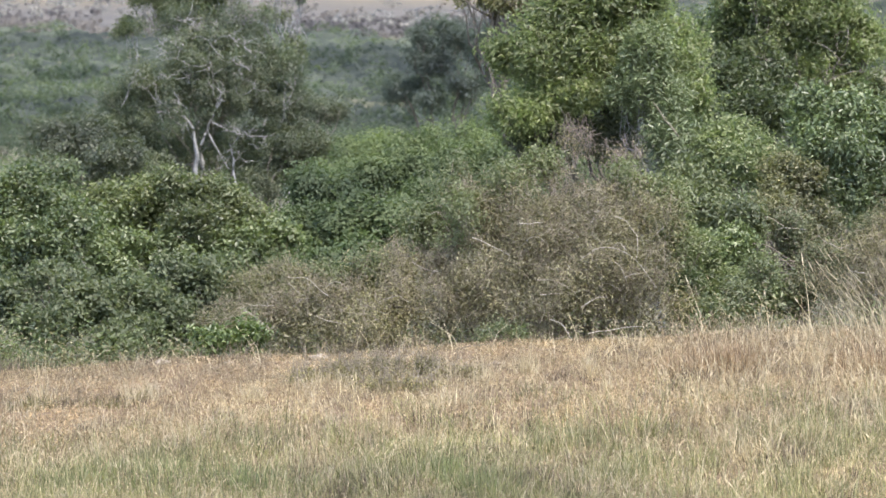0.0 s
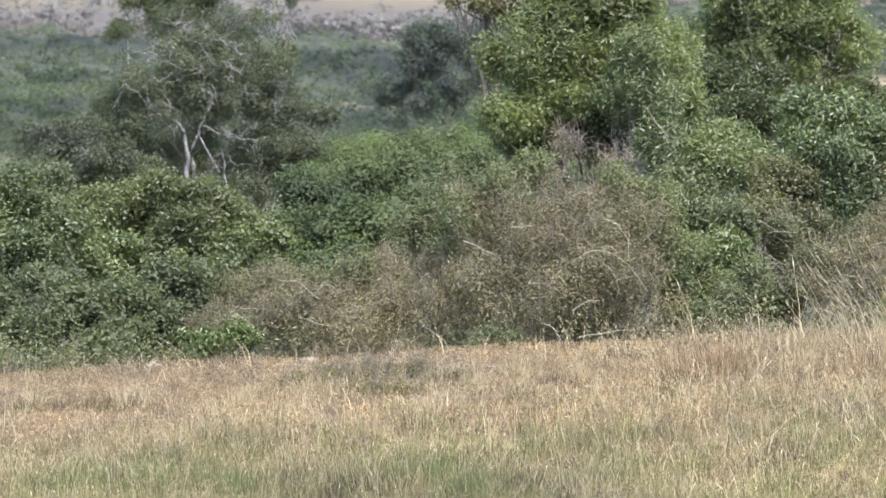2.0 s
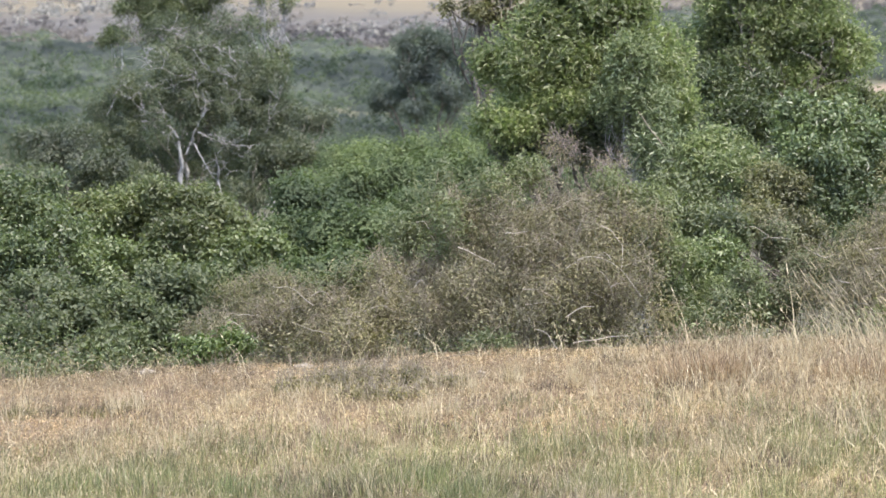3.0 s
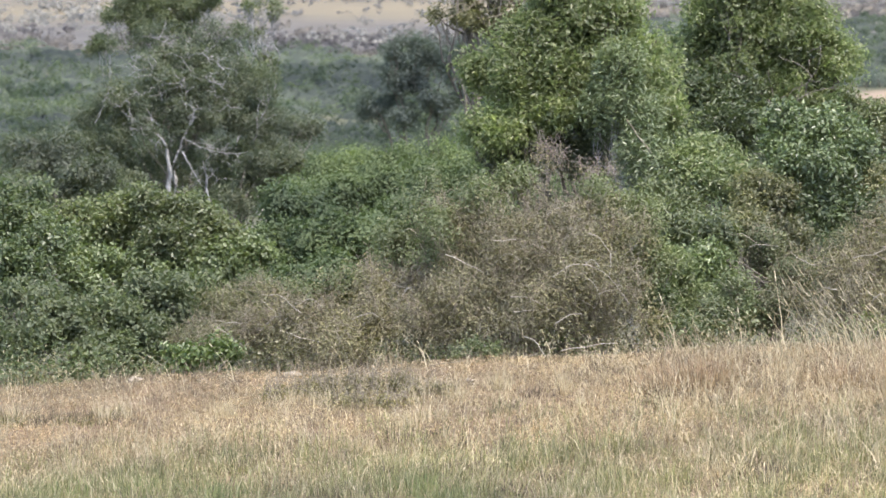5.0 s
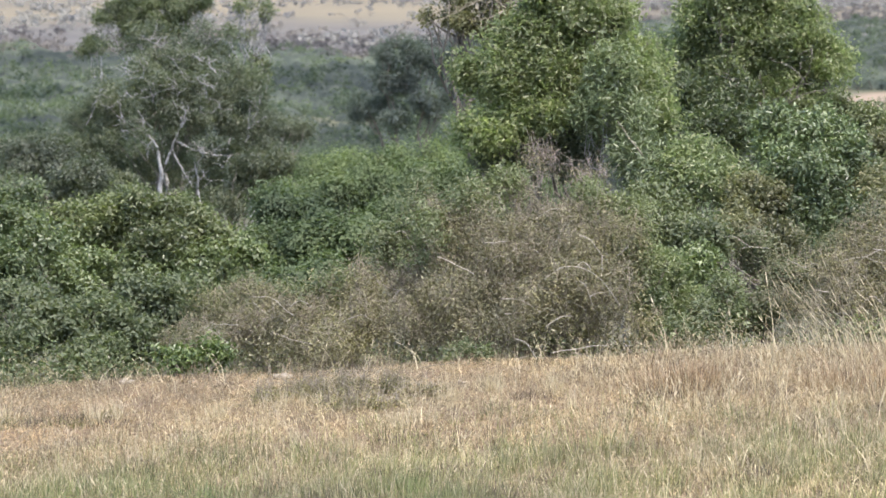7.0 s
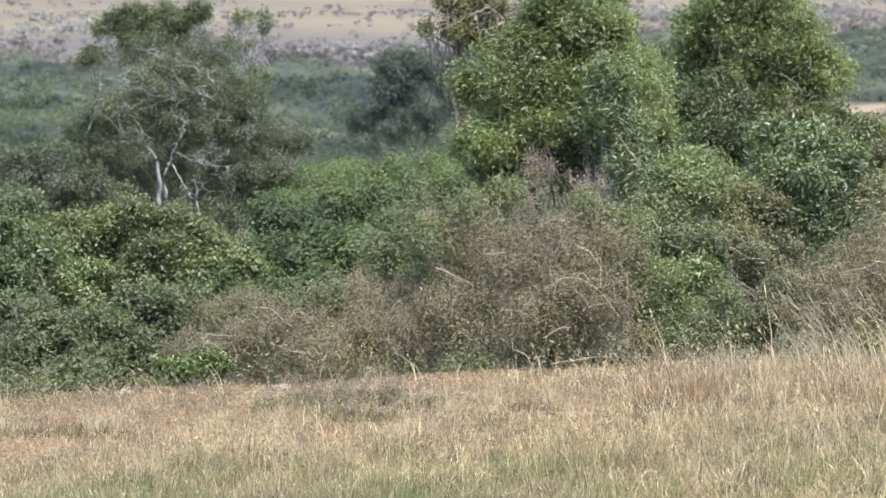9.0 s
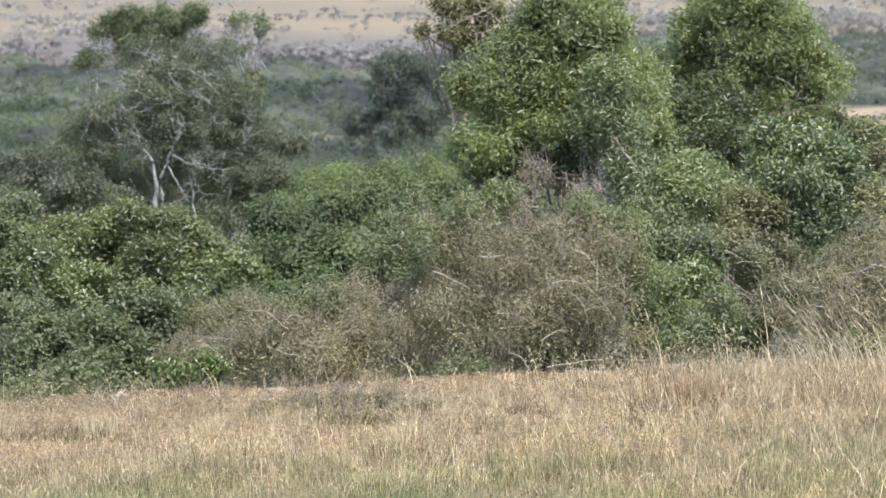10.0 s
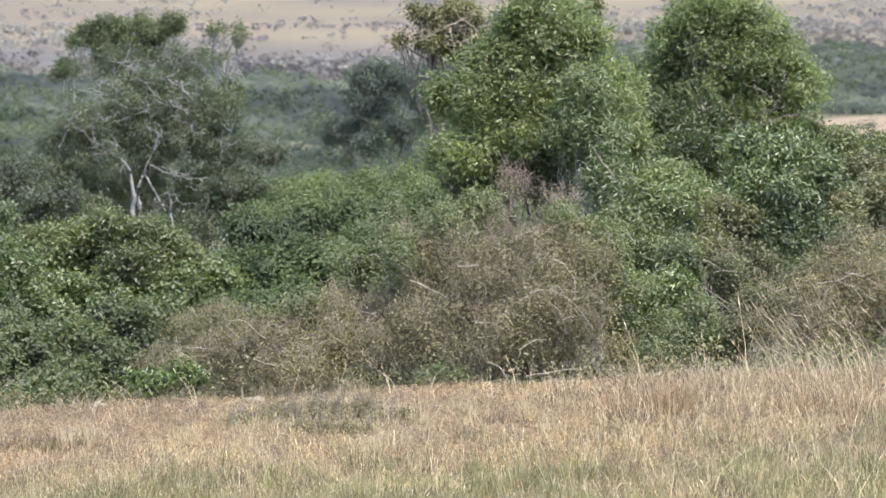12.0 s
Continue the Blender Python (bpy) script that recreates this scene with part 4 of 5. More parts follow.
lob = rel(lobe_heap(53, [(-3.84, 42.50, 1.47, 0.21, 0.21, 0.12, 5), (-3.32, 42.50, 1.41, 0.17, 0.17, 0.11, 5), (-3.57, 42.50, 1.54, 0.15, 0.15, 0.08, 3), (-4.00, 42.50, 1.12, 0.13, 0.13, 0.10, 3), (-3.54, 42.50, 0.51, 0.25, 0.25, 0.19, 6), (-3.73, 42.50, 0.97, 0.13, 0.13, 0.11, 3)], 0.85, (0.3, 1.2)), foot)
plant("thin_tree", foot, lob, M_LEAF_CREST, M_BARK_PALE, "thin open tree with sparse yellowish leaves", "tree", 53, 420, 8, 0.055, 0.027,
      stems_to(foot, [(-4.05, 42.50, 0.97), (-3.80, 42.50, 1.20), (-3.60, 42.50, 0.80)]), 0.022, 90, gap=-0.1, twig_end=0.008)
# bushes about their feet, the shade there put into a darker leaf colour
foot = foot_at((-5.90, 37.00))
lob = rel(lobe_heap(54, [(-6.05, 37.00, -0.82, 0.46, 0.46, 0.32, 12), (-6.31, 37.00, -1.20, 0.50, 0.50, 0.25, 10), (-5.47, 37.00, -1.14, 0.46, 0.46, 0.23, 9), (-5.25, 37.60, -0.96, 0.30, 0.30, 0.25, 6)], 0.9, (0.3, 1.0)), foot)
plant("dark_bush", foot, lob, M_LEAF_SHADED, M_BARK, "grey-green bush at a pale tree's foot, colour darkened as shade", "bush", 54, 2600, 10, 0.05, 0.024, [(-0.3, 0, 1.0), (0.5, 0, 0.9)], 0.03, 60, gap=-0.3)
foot = foot_at((-3.30, 36.50))
lob = rel(lobe_heap(63, [(-3.32, 36.50, -0.86, 0.37, 0.37, 0.25, 8), (-2.83, 36.50, -0.61, 0.33, 0.33, 0.25, 7), (-2.69, 37.50, -0.23, 0.22, 0.22, 0.19, 5), (-3.57, 36.50, -1.15, 0.41, 0.41, 0.20, 7)], 0.9, (0.3, 1.0)), foot)
plant("dark_bush", foot, lob, M_LEAF_SHADED, M_BARK, "green bush beside the pale tree, colour darkened as shade", "bush", 63, 1800, 10, 0.05, 0.024, [(-0.3, 0, 1.0), (0.5, 0, 0.9)], 0.03, 60, gap=-0.3)

# thicket filling the slope between the bushes
def thicket_bush(sd, spec, xy):
    foot = foot_at(xy)
    plant("thicket_bush", foot, rel(lobe_heap(sd, spec), foot), M_LEAF_SHADED if sd == 59 else M_LEAF_SLOPE, M_BARK, "green bush in the thicket, colour darkened as shade" if sd == 59 else "light green bush in the thicket on the slope", "bush", sd, 1750, 10, 0.046, 0.024,
          [(-0.3, 0, 0.8), (0.4, 0, 0.9)], 0.02, 60, group="thicket on the slope", gap=-0.6, domed=1.2, scatter=0.5)


thicket_bush(55, [(-1.61, 27.00, -0.19, 0.55, 0.55, 0.31, 14), (-1.02, 27.50, -0.18, 0.56, 0.56, 0.34, 14)], (-1.37, 27.00))
thicket_bush(56, [(-0.36, 25.00, 0.02, 0.51, 0.51, 0.34, 14), (-0.78, 24.00, -0.21, 0.54, 0.54, 0.33, 12), (0.03, 24.00, -0.10, 0.38, 0.38, 0.33, 9)], (-0.47, 24.80))
thicket_bush(57, [(-1.67, 33.00, -0.44, 0.75, 0.56, 0.30, 14), (-0.77, 33.00, -0.36, 0.74, 0.56, 0.30, 14), (-0.11, 34.00, -0.37, 0.46, 0.46, 0.31, 8)], (-1.08, 33.00))
thicket_bush(58, [(-1.81, 24.00, 0.01, 0.38, 0.38, 0.33, 10), (-1.35, 22.50, -0.14, 0.46, 0.46, 0.31, 12)], (-1.61, 23.40))
thicket_bush(64, [(-1.92, 23.00, -0.21, 0.26, 0.26, 0.18, 8), (-1.63, 23.00, -0.26, 0.26, 0.26, 0.19, 8), (-1.97, 21.50, -0.27, 0.21, 0.21, 0.15, 6)], (-1.55, 23.00))
thicket_bush(65, [(-1.72, 19.80, -0.22, 0.20, 0.20, 0.15, 7), (-1.41, 19.80, -0.20, 0.22, 0.22, 0.15, 8), (-1.22, 20.50, -0.14, 0.18, 0.18, 0.17, 6)], (-1.30, 19.90))
thicket_bush(59, [(-5.76, 33.00, -0.29, 0.67, 0.56, 0.30, 9), (-5.52, 30.00, -0.43, 0.54, 0.54, 0.34, 8), (-4.86, 31.00, -0.39, 0.42, 0.42, 0.28, 6)], (-5.69, 32.00))

foot = foot_at((-4.78, 43.50))
lob = rel(lobe_heap(60, [(-6.81, 43.50, -1.22, 0.73, 0.73, 0.49, 14), (-4.35, 43.50, -1.32, 0.88, 0.88, 0.49, 16), (-5.47, 43.80, -1.35, 0.89, 0.89, 0.49, 12)]), foot)
plant("dark_bush", foot, lob, M_LEAF_SHADED, M_BARK, "grey-green bush behind a pale tree, colour darkened as shade", "bush", 60, 2400, 10, 0.06, 0.028, [(-0.3, 0, 1.0), (0.5, 0, 0.9)], 0.03, 60)

# olive tree behind the leafy trees, and the dark valley tree
foot = foot_at((0.55, 28.00))
lob = rel(lobe_heap(61, [(-0.25, 28.00, 2.04, 0.11, 0.11, 0.08, 5), (-0.49, 28.00, 1.79, 0.06, 0.06, 0.06, 3), (-0.14, 28.00, 1.75, 0.21, 0.21, 0.07, 8), (0.14, 28.00, 2.10, 0.25, 0.25, 0.07, 9), (0.31, 28.00, 1.83, 0.14, 0.14, 0.14, 6), (0.08, 28.00, 1.64, 0.14, 0.14, 0.06, 4), (-0.07, 28.00, 1.93, 0.08, 0.08, 0.05, 2), (1.67, 28.00, 2.14, 0.09, 0.09, 0.06, 3)], 0.85, (0.3, 1.2)), foot)
olive = plant("olive_tree", foot, lob, M_LEAF_OLIVE, M_BARK, "thin olive-leaved tree with open crown", "tree", 61, 1300, 9, 0.048, 0.022,
              stems_to(foot, [(0.17, 28.00, 1.71), (0.36, 28.00, 1.90), (-0.02, 28.00, 1.63)]), 0.05, 130, gap=-0.2, twig_end=0.006)
g = np.random.default_rng(161)
for a, b in (((0.39, 27.70, 1.88), (0.23, 27.60, 2.01)), ((0.23, 27.60, 2.01), (0.08, 27.50, 1.96)), ((0.27, 27.60, 1.99), (0.38, 27.50, 2.07)), ((0.38, 27.60, 1.85), (0.22, 27.50, 1.78))):
    bare_limb(olive, foot, a, b, 0.011, 0.005, g, 2, 0.03, "bare_branch", M_TWIG)
foot = foot_at((-1.90, 90.00))
lob = rel(lobe_heap(62, [(-2.68, 90.00, -1.29, 0.69, 0.69, 0.40, 8), (-3.13, 90.00, -2.02, 0.61, 0.61, 0.53, 8), (-1.78, 90.00, -1.66, 0.73, 0.73, 0.61, 9), (-1.08, 91.00, -1.30, 0.74, 0.74, 0.53, 7), (-2.49, 90.00, -2.47, 0.89, 0.89, 0.69, 10), (-3.70, 90.00, -3.17, 0.61, 0.61, 0.45, 7), (-2.89, 90.00, -3.68, 0.89, 0.89, 0.45, 9), (-1.37, 90.00, -2.97, 0.81, 0.81, 0.69, 9), (-0.47, 91.00, -2.73, 0.74, 0.74, 0.82, 8), (-3.99, 90.00, -3.64, 0.45, 0.45, 0.24, 4)], 0.95, (0.3, 1.15)), foot)
plant("dark_tree", foot, lob, M_LEAF_DARK, M_BARK, "dark many-headed tree standing in the valley", "tree", 62, 4200, 8, 0.10, 0.055, stems_to(foot, [(-2.69, 90.00, -3.58), (-1.64, 90.00, -3.38), (-3.40, 90.00, -3.84)]), 0.09, 90, gap=-0.35, most=14, twig_end=0.015)


# ---- dry tangled shrubs at the brow ----
def tangle(name, at, lobes, seed, label, canes, sprigs, leaf_mat=M_LEAF_DRY, twig_mat=M_TWIG, group="", leaf=0.022, thick=1.0, stout=18, slim=0.55):
    g = np.random.default_rng(seed)
    ob = thing(name, at, label, "shrub", group)
    me, p, c = crown_mesh("foliage", lobes, sprigs, 6, leaf, leaf * slim, g, inner=0.3, gap=-0.7, seed=seed, spread=3.0)
    part("foliage", me, leaf_mat, ob)["kind"] = "stuff"
    lines = []
    lob = np.asarray(lobes)
    for k in range(canes):
        l = lob[g.integers(0, len(lob))]
        d = unit(g.normal(size=3) + np.array([0, -0.3, 0.2]))
        end = l[:3] + d * l[3:] * g.uniform(0.7, 1.15)
        start = np.array([l[0] * 0.6, l[1] * 0.6, 0.0]) if k % 4 == 0 else l[:3] + unit(g.normal(size=3)) * l[3:] * g.uniform(0.4, 1.1)
        ln = crooked(start, end, 5, 0.05, g, sag=g.uniform(0.0, 0.12))
        r = g.uniform(0.0012, 0.0030) * thick
        lines.append((ln, np.linspace(r, 0.0009 * thick, 5)))
        for _ in range(2):
            q = ln[g.integers(2, 5)]
            e = q + unit(g.normal(size=3)) * g.uniform(0.06, 0.2)
            lines.append((crooked(q, e, 3, 0.06, g), np.linspace(r * 0.6, 0.0008 * thick, 3)))
    part("tangle", smooth(tri_mesh("tangle", *tubes(lines, 3))), twig_mat, ob, "bare tangled grey twigs")["kind"] = "stuff"
    # a few stouter bowed canes
    for k in range(stout):
        l = lob[g.integers(0, len(lob))]
        a = l[:3] + np.array([g.uniform(-1, 1) * l[3], -l[4] * 0.95, g.uniform(-0.5, 0.6) * l[5]])
        b = a + np.array([g.choice([-1, 1]) * g.uniform(0.1, 0.32), -0.03, g.uniform(-0.2, 0.2)])
        ln = crooked(a, b, 9, 0.02, g, sag=g.uniform(-0.02, 0.08))
        part("cane", smooth(tri_mesh("cane", *tubes([(ln, np.linspace(0.0026, 0.0012, 9))], 5))), M_CANE, ob, "pale bowed cane")
    return ob


def dry_shrub(sd, spec, xy, canes, sprigs, leaf_mat, lab):
    foot = foot_at(xy)
    tangle("dry_shrub", foot, rel(lobe_heap(sd, spec, 0.95, (0.3, 1.1)), foot), sd, lab, canes, sprigs, leaf_mat, group="dry shrubs along the brow", leaf=0.031, slim=0.24)


dry_shrub(71, [(0.30, 17.40, 0.62, 0.51, 0.51, 0.28, 26), (0.69, 17.40, 0.64, 0.35, 0.35, 0.24, 14), (0.88, 17.20, 0.43, 0.35, 0.35, 0.39, 20), (-0.13, 17.50, 0.51, 0.36, 0.36, 0.28, 16), (-0.33, 17.30, 0.26, 0.27, 0.27, 0.24, 10), (-0.36, 16.95, 0.03, 0.31, 0.31, 0.17, 12), (0.44, 16.80, 0.17, 0.65, 0.57, 0.31, 24), (0.25, 17.00, 0.34, 0.58, 0.43, 0.19, 18), (0.75, 16.95, 0.31, 0.38, 0.38, 0.23, 14), (-0.13, 17.00, 0.07, 0.31, 0.31, 0.23, 10), (1.07, 17.00, 0.07, 0.23, 0.23, 0.23, 8), (0.83, 16.90, 0.04, 0.20, 0.20, 0.17, 12), (0.54, 17.20, 0.15, 0.35, 0.35, 0.19, 12)], (0.45, 17.30), 2100, 8400, M_LEAF_DRY, "large tangled grey-brown dry shrub with sparse leaves")
dry_shrub(72, [(-0.64, 17.20, 0.04, 0.43, 0.43, 0.27, 20), (-1.20, 17.30, -0.02, 0.39, 0.39, 0.24, 18), (-1.58, 17.20, -0.12, 0.27, 0.27, 0.18, 9), (-1.00, 16.70, -0.10, 0.49, 0.36, 0.13, 12)], (-1.04, 17.30), 1100, 4800, M_LEAF_DRY, "low brownish dry shrub along the grass edge")
dry_shrub(73, [(2.51, 17.40, 0.11, 0.32, 0.32, 0.20, 12), (2.82, 17.60, 0.30, 0.40, 0.40, 0.32, 20), (3.22, 17.60, 0.22, 0.36, 0.36, 0.32, 10)], (2.56, 17.50), 900, 4400, M_LEAF_DRY, "low olive-brown dry shrub behind tall grass")


def olive_shrub(sd, spec, xy):
    foot = foot_at(xy)
    plant("olive_shrub", foot, rel(lobe_heap(sd, spec, 1.0, (0.3, 1.1)), foot), M_LEAF_BUSH, M_TWIG, "sparse small-leaved olive shrub growing through dry twigs", "shrub", sd,
          700, 8, 0.03, 0.013, [(-0.1, 0, 0.3), (0.1, 0, 0.4)], 0.008, 90, group="shrubs along the brow", gap=-0.3)


olive_shrub(37, [(-0.25, 17.30, 0.60, 0.24, 0.24, 0.20, 7), (0.02, 17.50, 0.81, 0.20, 0.20, 0.14, 6)], (-0.15, 17.40))
olive_shrub(38, [(1.07, 17.40, 0.64, 0.24, 0.24, 0.24, 8), (1.19, 17.20, 0.35, 0.20, 0.20, 0.23, 6)], (1.12, 17.30))
olive_shrub(39, [(1.69, 16.90, 0.08, 0.23, 0.23, 0.17, 8), (1.47, 16.80, -0.00, 0.19, 0.19, 0.11, 5)], (1.65, 16.90))
olive_shrub(40, [(-0.88, 17.40, 0.17, 0.20, 0.20, 0.12, 5), (-1.24, 17.40, 0.11, 0.20, 0.20, 0.10, 5)], (-1.04, 17.40))
olive_shrub(45, [(-0.38, 17.80, 0.76, 0.20, 0.20, 0.18, 6), (-0.54, 17.70, 0.45, 0.20, 0.20, 0.20, 6)], (-0.46, 17.80))
olive_shrub(46, [(0.30, 17.70, 0.89, 0.16, 0.16, 0.10, 4), (0.85, 17.50, 0.81, 0.18, 0.18, 0.12, 4)], (0.58, 17.60))
big = [o for o in scene.objects if o.name.startswith("dry_shrub")][0]
g = np.random.default_rng(171)
for a, b, sag in (((0.50, 16.60, 0.37), (1.00, 16.50, 0.20), 0.17), ((0.50, 16.60, 0.37), (0.64, 16.60, 0.46), 0.01), ((0.50, 16.40, 0.08), (0.68, 16.40, 0.15), 0.02), ((0.23, 16.50, 0.15), (0.46, 16.50, 0.15), 0.005), ((0.54, 16.30, -0.08), (0.91, 16.30, -0.03), 0.01),
                  ((-0.22, 16.60, 0.52), (0.03, 16.60, 0.40), 0.01), ((0.10, 16.70, 0.60), (0.25, 16.70, 0.61), 0.0), ((0.21, 16.50, 0.25), (0.47, 16.50, 0.16), 0.03), ((0.74, 16.80, 0.64), (0.89, 16.80, 0.50), 0.03), ((0.89, 16.80, 0.50), (0.88, 16.70, 0.37), -0.02),
                  ((0.80, 16.60, 0.25), (0.90, 16.60, 0.28), 0.01), ((0.30, 16.40, -0.00), (0.44, 16.30, -0.12), 0.03)):
    me = smooth(tri_mesh("cane", *tubes([(crooked(np.subtract(a, big.location), np.subtract(b, big.location), 12, 0.012, g, sag), np.linspace(0.0034, 0.0017, 12))], 5)))
    part("cane", me, M_CANE, big, "pale bowed cane")
for sd, spec, xy in ((76, [(2.16, 18.30, 0.24, 0.21, 0.21, 0.16, 9), (2.36, 18.00, 0.12, 0.20, 0.20, 0.18, 9), (2.09, 17.80, 0.00, 0.16, 0.16, 0.14, 7)], (2.40, 18.10)), (77, [(2.68, 18.30, 0.28, 0.23, 0.23, 0.18, 9), (2.97, 18.30, 0.37, 0.22, 0.22, 0.21, 9), (2.73, 17.80, 0.06, 0.24, 0.24, 0.16, 9), (3.26, 18.30, 0.33, 0.21, 0.21, 0.23, 8)], (3.15, 18.20))):
    foot = foot_at(xy)
    tangle("olive_brush", foot, rel(lobe_heap(sd, spec, 0.95, (0.3, 1.1)), foot), sd, "tangled olive-brown brush behind tall grass", 380, 3000, M_LEAF_BRUSH, M_TWIG, "dry shrubs along the brow", 0.026, stout=4)
foot = foot_at((-1.85, 18.60))
tangle("dry_brush", foot, rel(lobe_heap(78, [(-1.96, 18.80, -0.21, 0.20, 0.20, 0.17, 9), (-2.00, 18.00, -0.30, 0.21, 0.21, 0.12, 9), (-1.76, 19.00, -0.11, 0.17, 0.17, 0.15, 7), (-1.71, 18.00, -0.26, 0.16, 0.16, 0.15, 8), (-2.22, 18.30, -0.31, 0.15, 0.15, 0.12, 5), (-1.53, 18.60, -0.18, 0.18, 0.18, 0.17, 7)], 0.95, (0.3, 1.1)), foot), 78,
       "dull olive-brown dry brush behind fresh weeds", 420, 2400, M_LEAF_DRYOLIVE, M_TWIG, "dry shrubs along the brow", 0.028, stout=0, slim=0.3)
foot = foot_at((0.71, 18.90))
tangle("bare_shrub", foot, rel(lobe_heap(75, [(0.60, 18.70, 0.91, 0.17, 0.17, 0.14, 5), (0.79, 18.60, 0.86, 0.19, 0.19, 0.13, 6), (0.94, 18.70, 0.89, 0.13, 0.13, 0.11, 3), (0.50, 18.80, 1.03, 0.09, 0.09, 0.09, 2)]), foot), 75, "bare pinkish twiggy shrub before the leafy tree", 120, 160, M_LEAF_DRY, M_TWIG_PINK, stout=1, slim=0.3)

# low undergrowth under the bushes
g = np.random.default_rng(140)
for nm, mat, n, sd, lab in (("undergrowth", M_LEAF_ROUND, 120, 141, "low green undergrowth under the bushes"), ("dry_undergrowth", M_LEAF_DRY, 190, 142, "low dry brown undergrowth along the brow")):
    lob = []
    for _ in range(n):
        x, y = g.uniform(-4.4, 4.6), g.uniform(16.5, 19.2)
        r = g.uniform(0.13, 0.28)
        lob.append((x, y, on_ground(x, y) + r * 0.5, r * 1.4, r, r))
    me, p, c = crown_mesh(nm, lob, 2900, 8, 0.032, 0.014, g, inner=0.2, gap=-0.8, seed=sd, spread=3.0)
    tagged(part(nm, me, mat, None), lab, "undergrowth", kind="stuff")

# broken branch stuck in the leafy trees
dead = thing("dead_branch", (1.30, 20.0, on_ground(1.30, 20.0)), "bare pale broken branch leaning among leaves", "branch")
g = np.random.default_rng(5)
low, high = stems_to((1.30, 20.0, on_ground(1.30, 20.0)), [(1.36, 19.70, 0.93), (1.16, 19.70, 1.20)])
part("limb", smooth(tri_mesh("limb", *tubes([(crooked(low, high, 10, 0.015, g), np.linspace(0.0075, 0.0045, 10))], 6))), M_TWIG, dead)

# small leafy forb and low grey shrub in the grass
foot = foot_at((-1.75, 15.60))
plant("leafy_forb", foot, rel(lobe_heap(81, [(-1.88, 15.75, -0.04, 0.13, 0.13, 0.06, 6), (-1.97, 15.80, 0.00, 0.07, 0.07, 0.05, 3), (-1.59, 15.75, -0.02, 0.11, 0.11, 0.08, 7), (-1.65, 15.80, 0.05, 0.08, 0.08, 0.05, 4), (-1.76, 15.70, -0.04, 0.07, 0.07, 0.05, 3)], 0.85, (0.3, 0.95)), foot), M_LEAF_FRESH, M_TWIG,
      "low fresh green leafy plant at the grass edge", "plant", 81, 260, 7, 0.046, 0.019, [(-0.1, 0, 0.1), (0.15, 0, 0.1)], 0.006, 30, spread=1.3, inner=0.2)
foot = foot_at((0.14, 15.70))
plant("leafy_forb", foot, rel(lobe_heap(83, [(-0.04, 15.70, 0.03, 0.07, 0.07, 0.03, 5), (0.08, 15.70, 0.02, 0.07, 0.07, 0.03, 5), (-0.12, 15.60, 0.02, 0.05, 0.05, 0.02, 3)]), foot), M_LEAF_BUSH, M_TWIG,
      "low green weeds at the grass edge", "plant", 83, 200, 7, 0.026, 0.011, [(-0.08, 0, 0.06), (0.1, 0, 0.06)], 0.004, 20)
foot = foot_at((-0.60, 14.30))
tangle("olive_shrublet", foot, rel(lobe_heap(82, [(-1.16, 14.45, -0.05, 0.12, 0.12, 0.04, 8), (-0.92, 14.45, -0.01, 0.14, 0.14, 0.06, 12), (-0.68, 14.40, 0.02, 0.13, 0.13, 0.06, 13), (-0.43, 14.35, 0.01, 0.15, 0.15, 0.06, 13), (-0.24, 14.30, -0.01, 0.10, 0.10, 0.04, 7), (-0.74, 14.00, -0.01, 0.14, 0.14, 0.04, 10), (-0.47, 13.95, -0.01, 0.13, 0.13, 0.04, 8)], 0.95), foot), 82,
       "low olive-green shrublet in the dry grass", 360, 2000, M_LEAF_SHRUBLET, M_TWIG, leaf=0.018, stout=0, slim=0.45)


# ---- stones ----
def stone(at, size, seed):
    bm = bmesh.new()
    bmesh.ops.create_icosphere(bm, subdivisions=3, radius=1)
    for v in bm.verts:
        n = noise.noise(v.co * 1.3 + Vector((seed, 0, 0))) * 0.35 + noise.noise(v.co * 3.5 + Vector((0, seed, 0))) * 0.12
        v.co = Vector((v.co.x * size, v.co.y * size * 0.8, v.co.z * size * 0.5)) * (1 + n * 1.5)
    me = bpy.data.meshes.new("stone")
    bm.to_mesh(me)
    bm.free()
    smooth(me)
    me.materials.append(M_ROCK)
    ob = new("stone", me)
    ob.location = (at[0], at[1], on_ground(*at) + size * 0.12)
    return tagged(ob, "pale weathered stone lying in dry grass", "stone", "stones in the grass")


for k, (xy, s) in enumerate([((-2.12, 15.25), 0.045), ((-1.16, 15.25), 0.055), ((-1.70, 15.20), 0.032), ((-0.05, 14.70), 0.028)]):
    stone(xy, s, 90 + k)


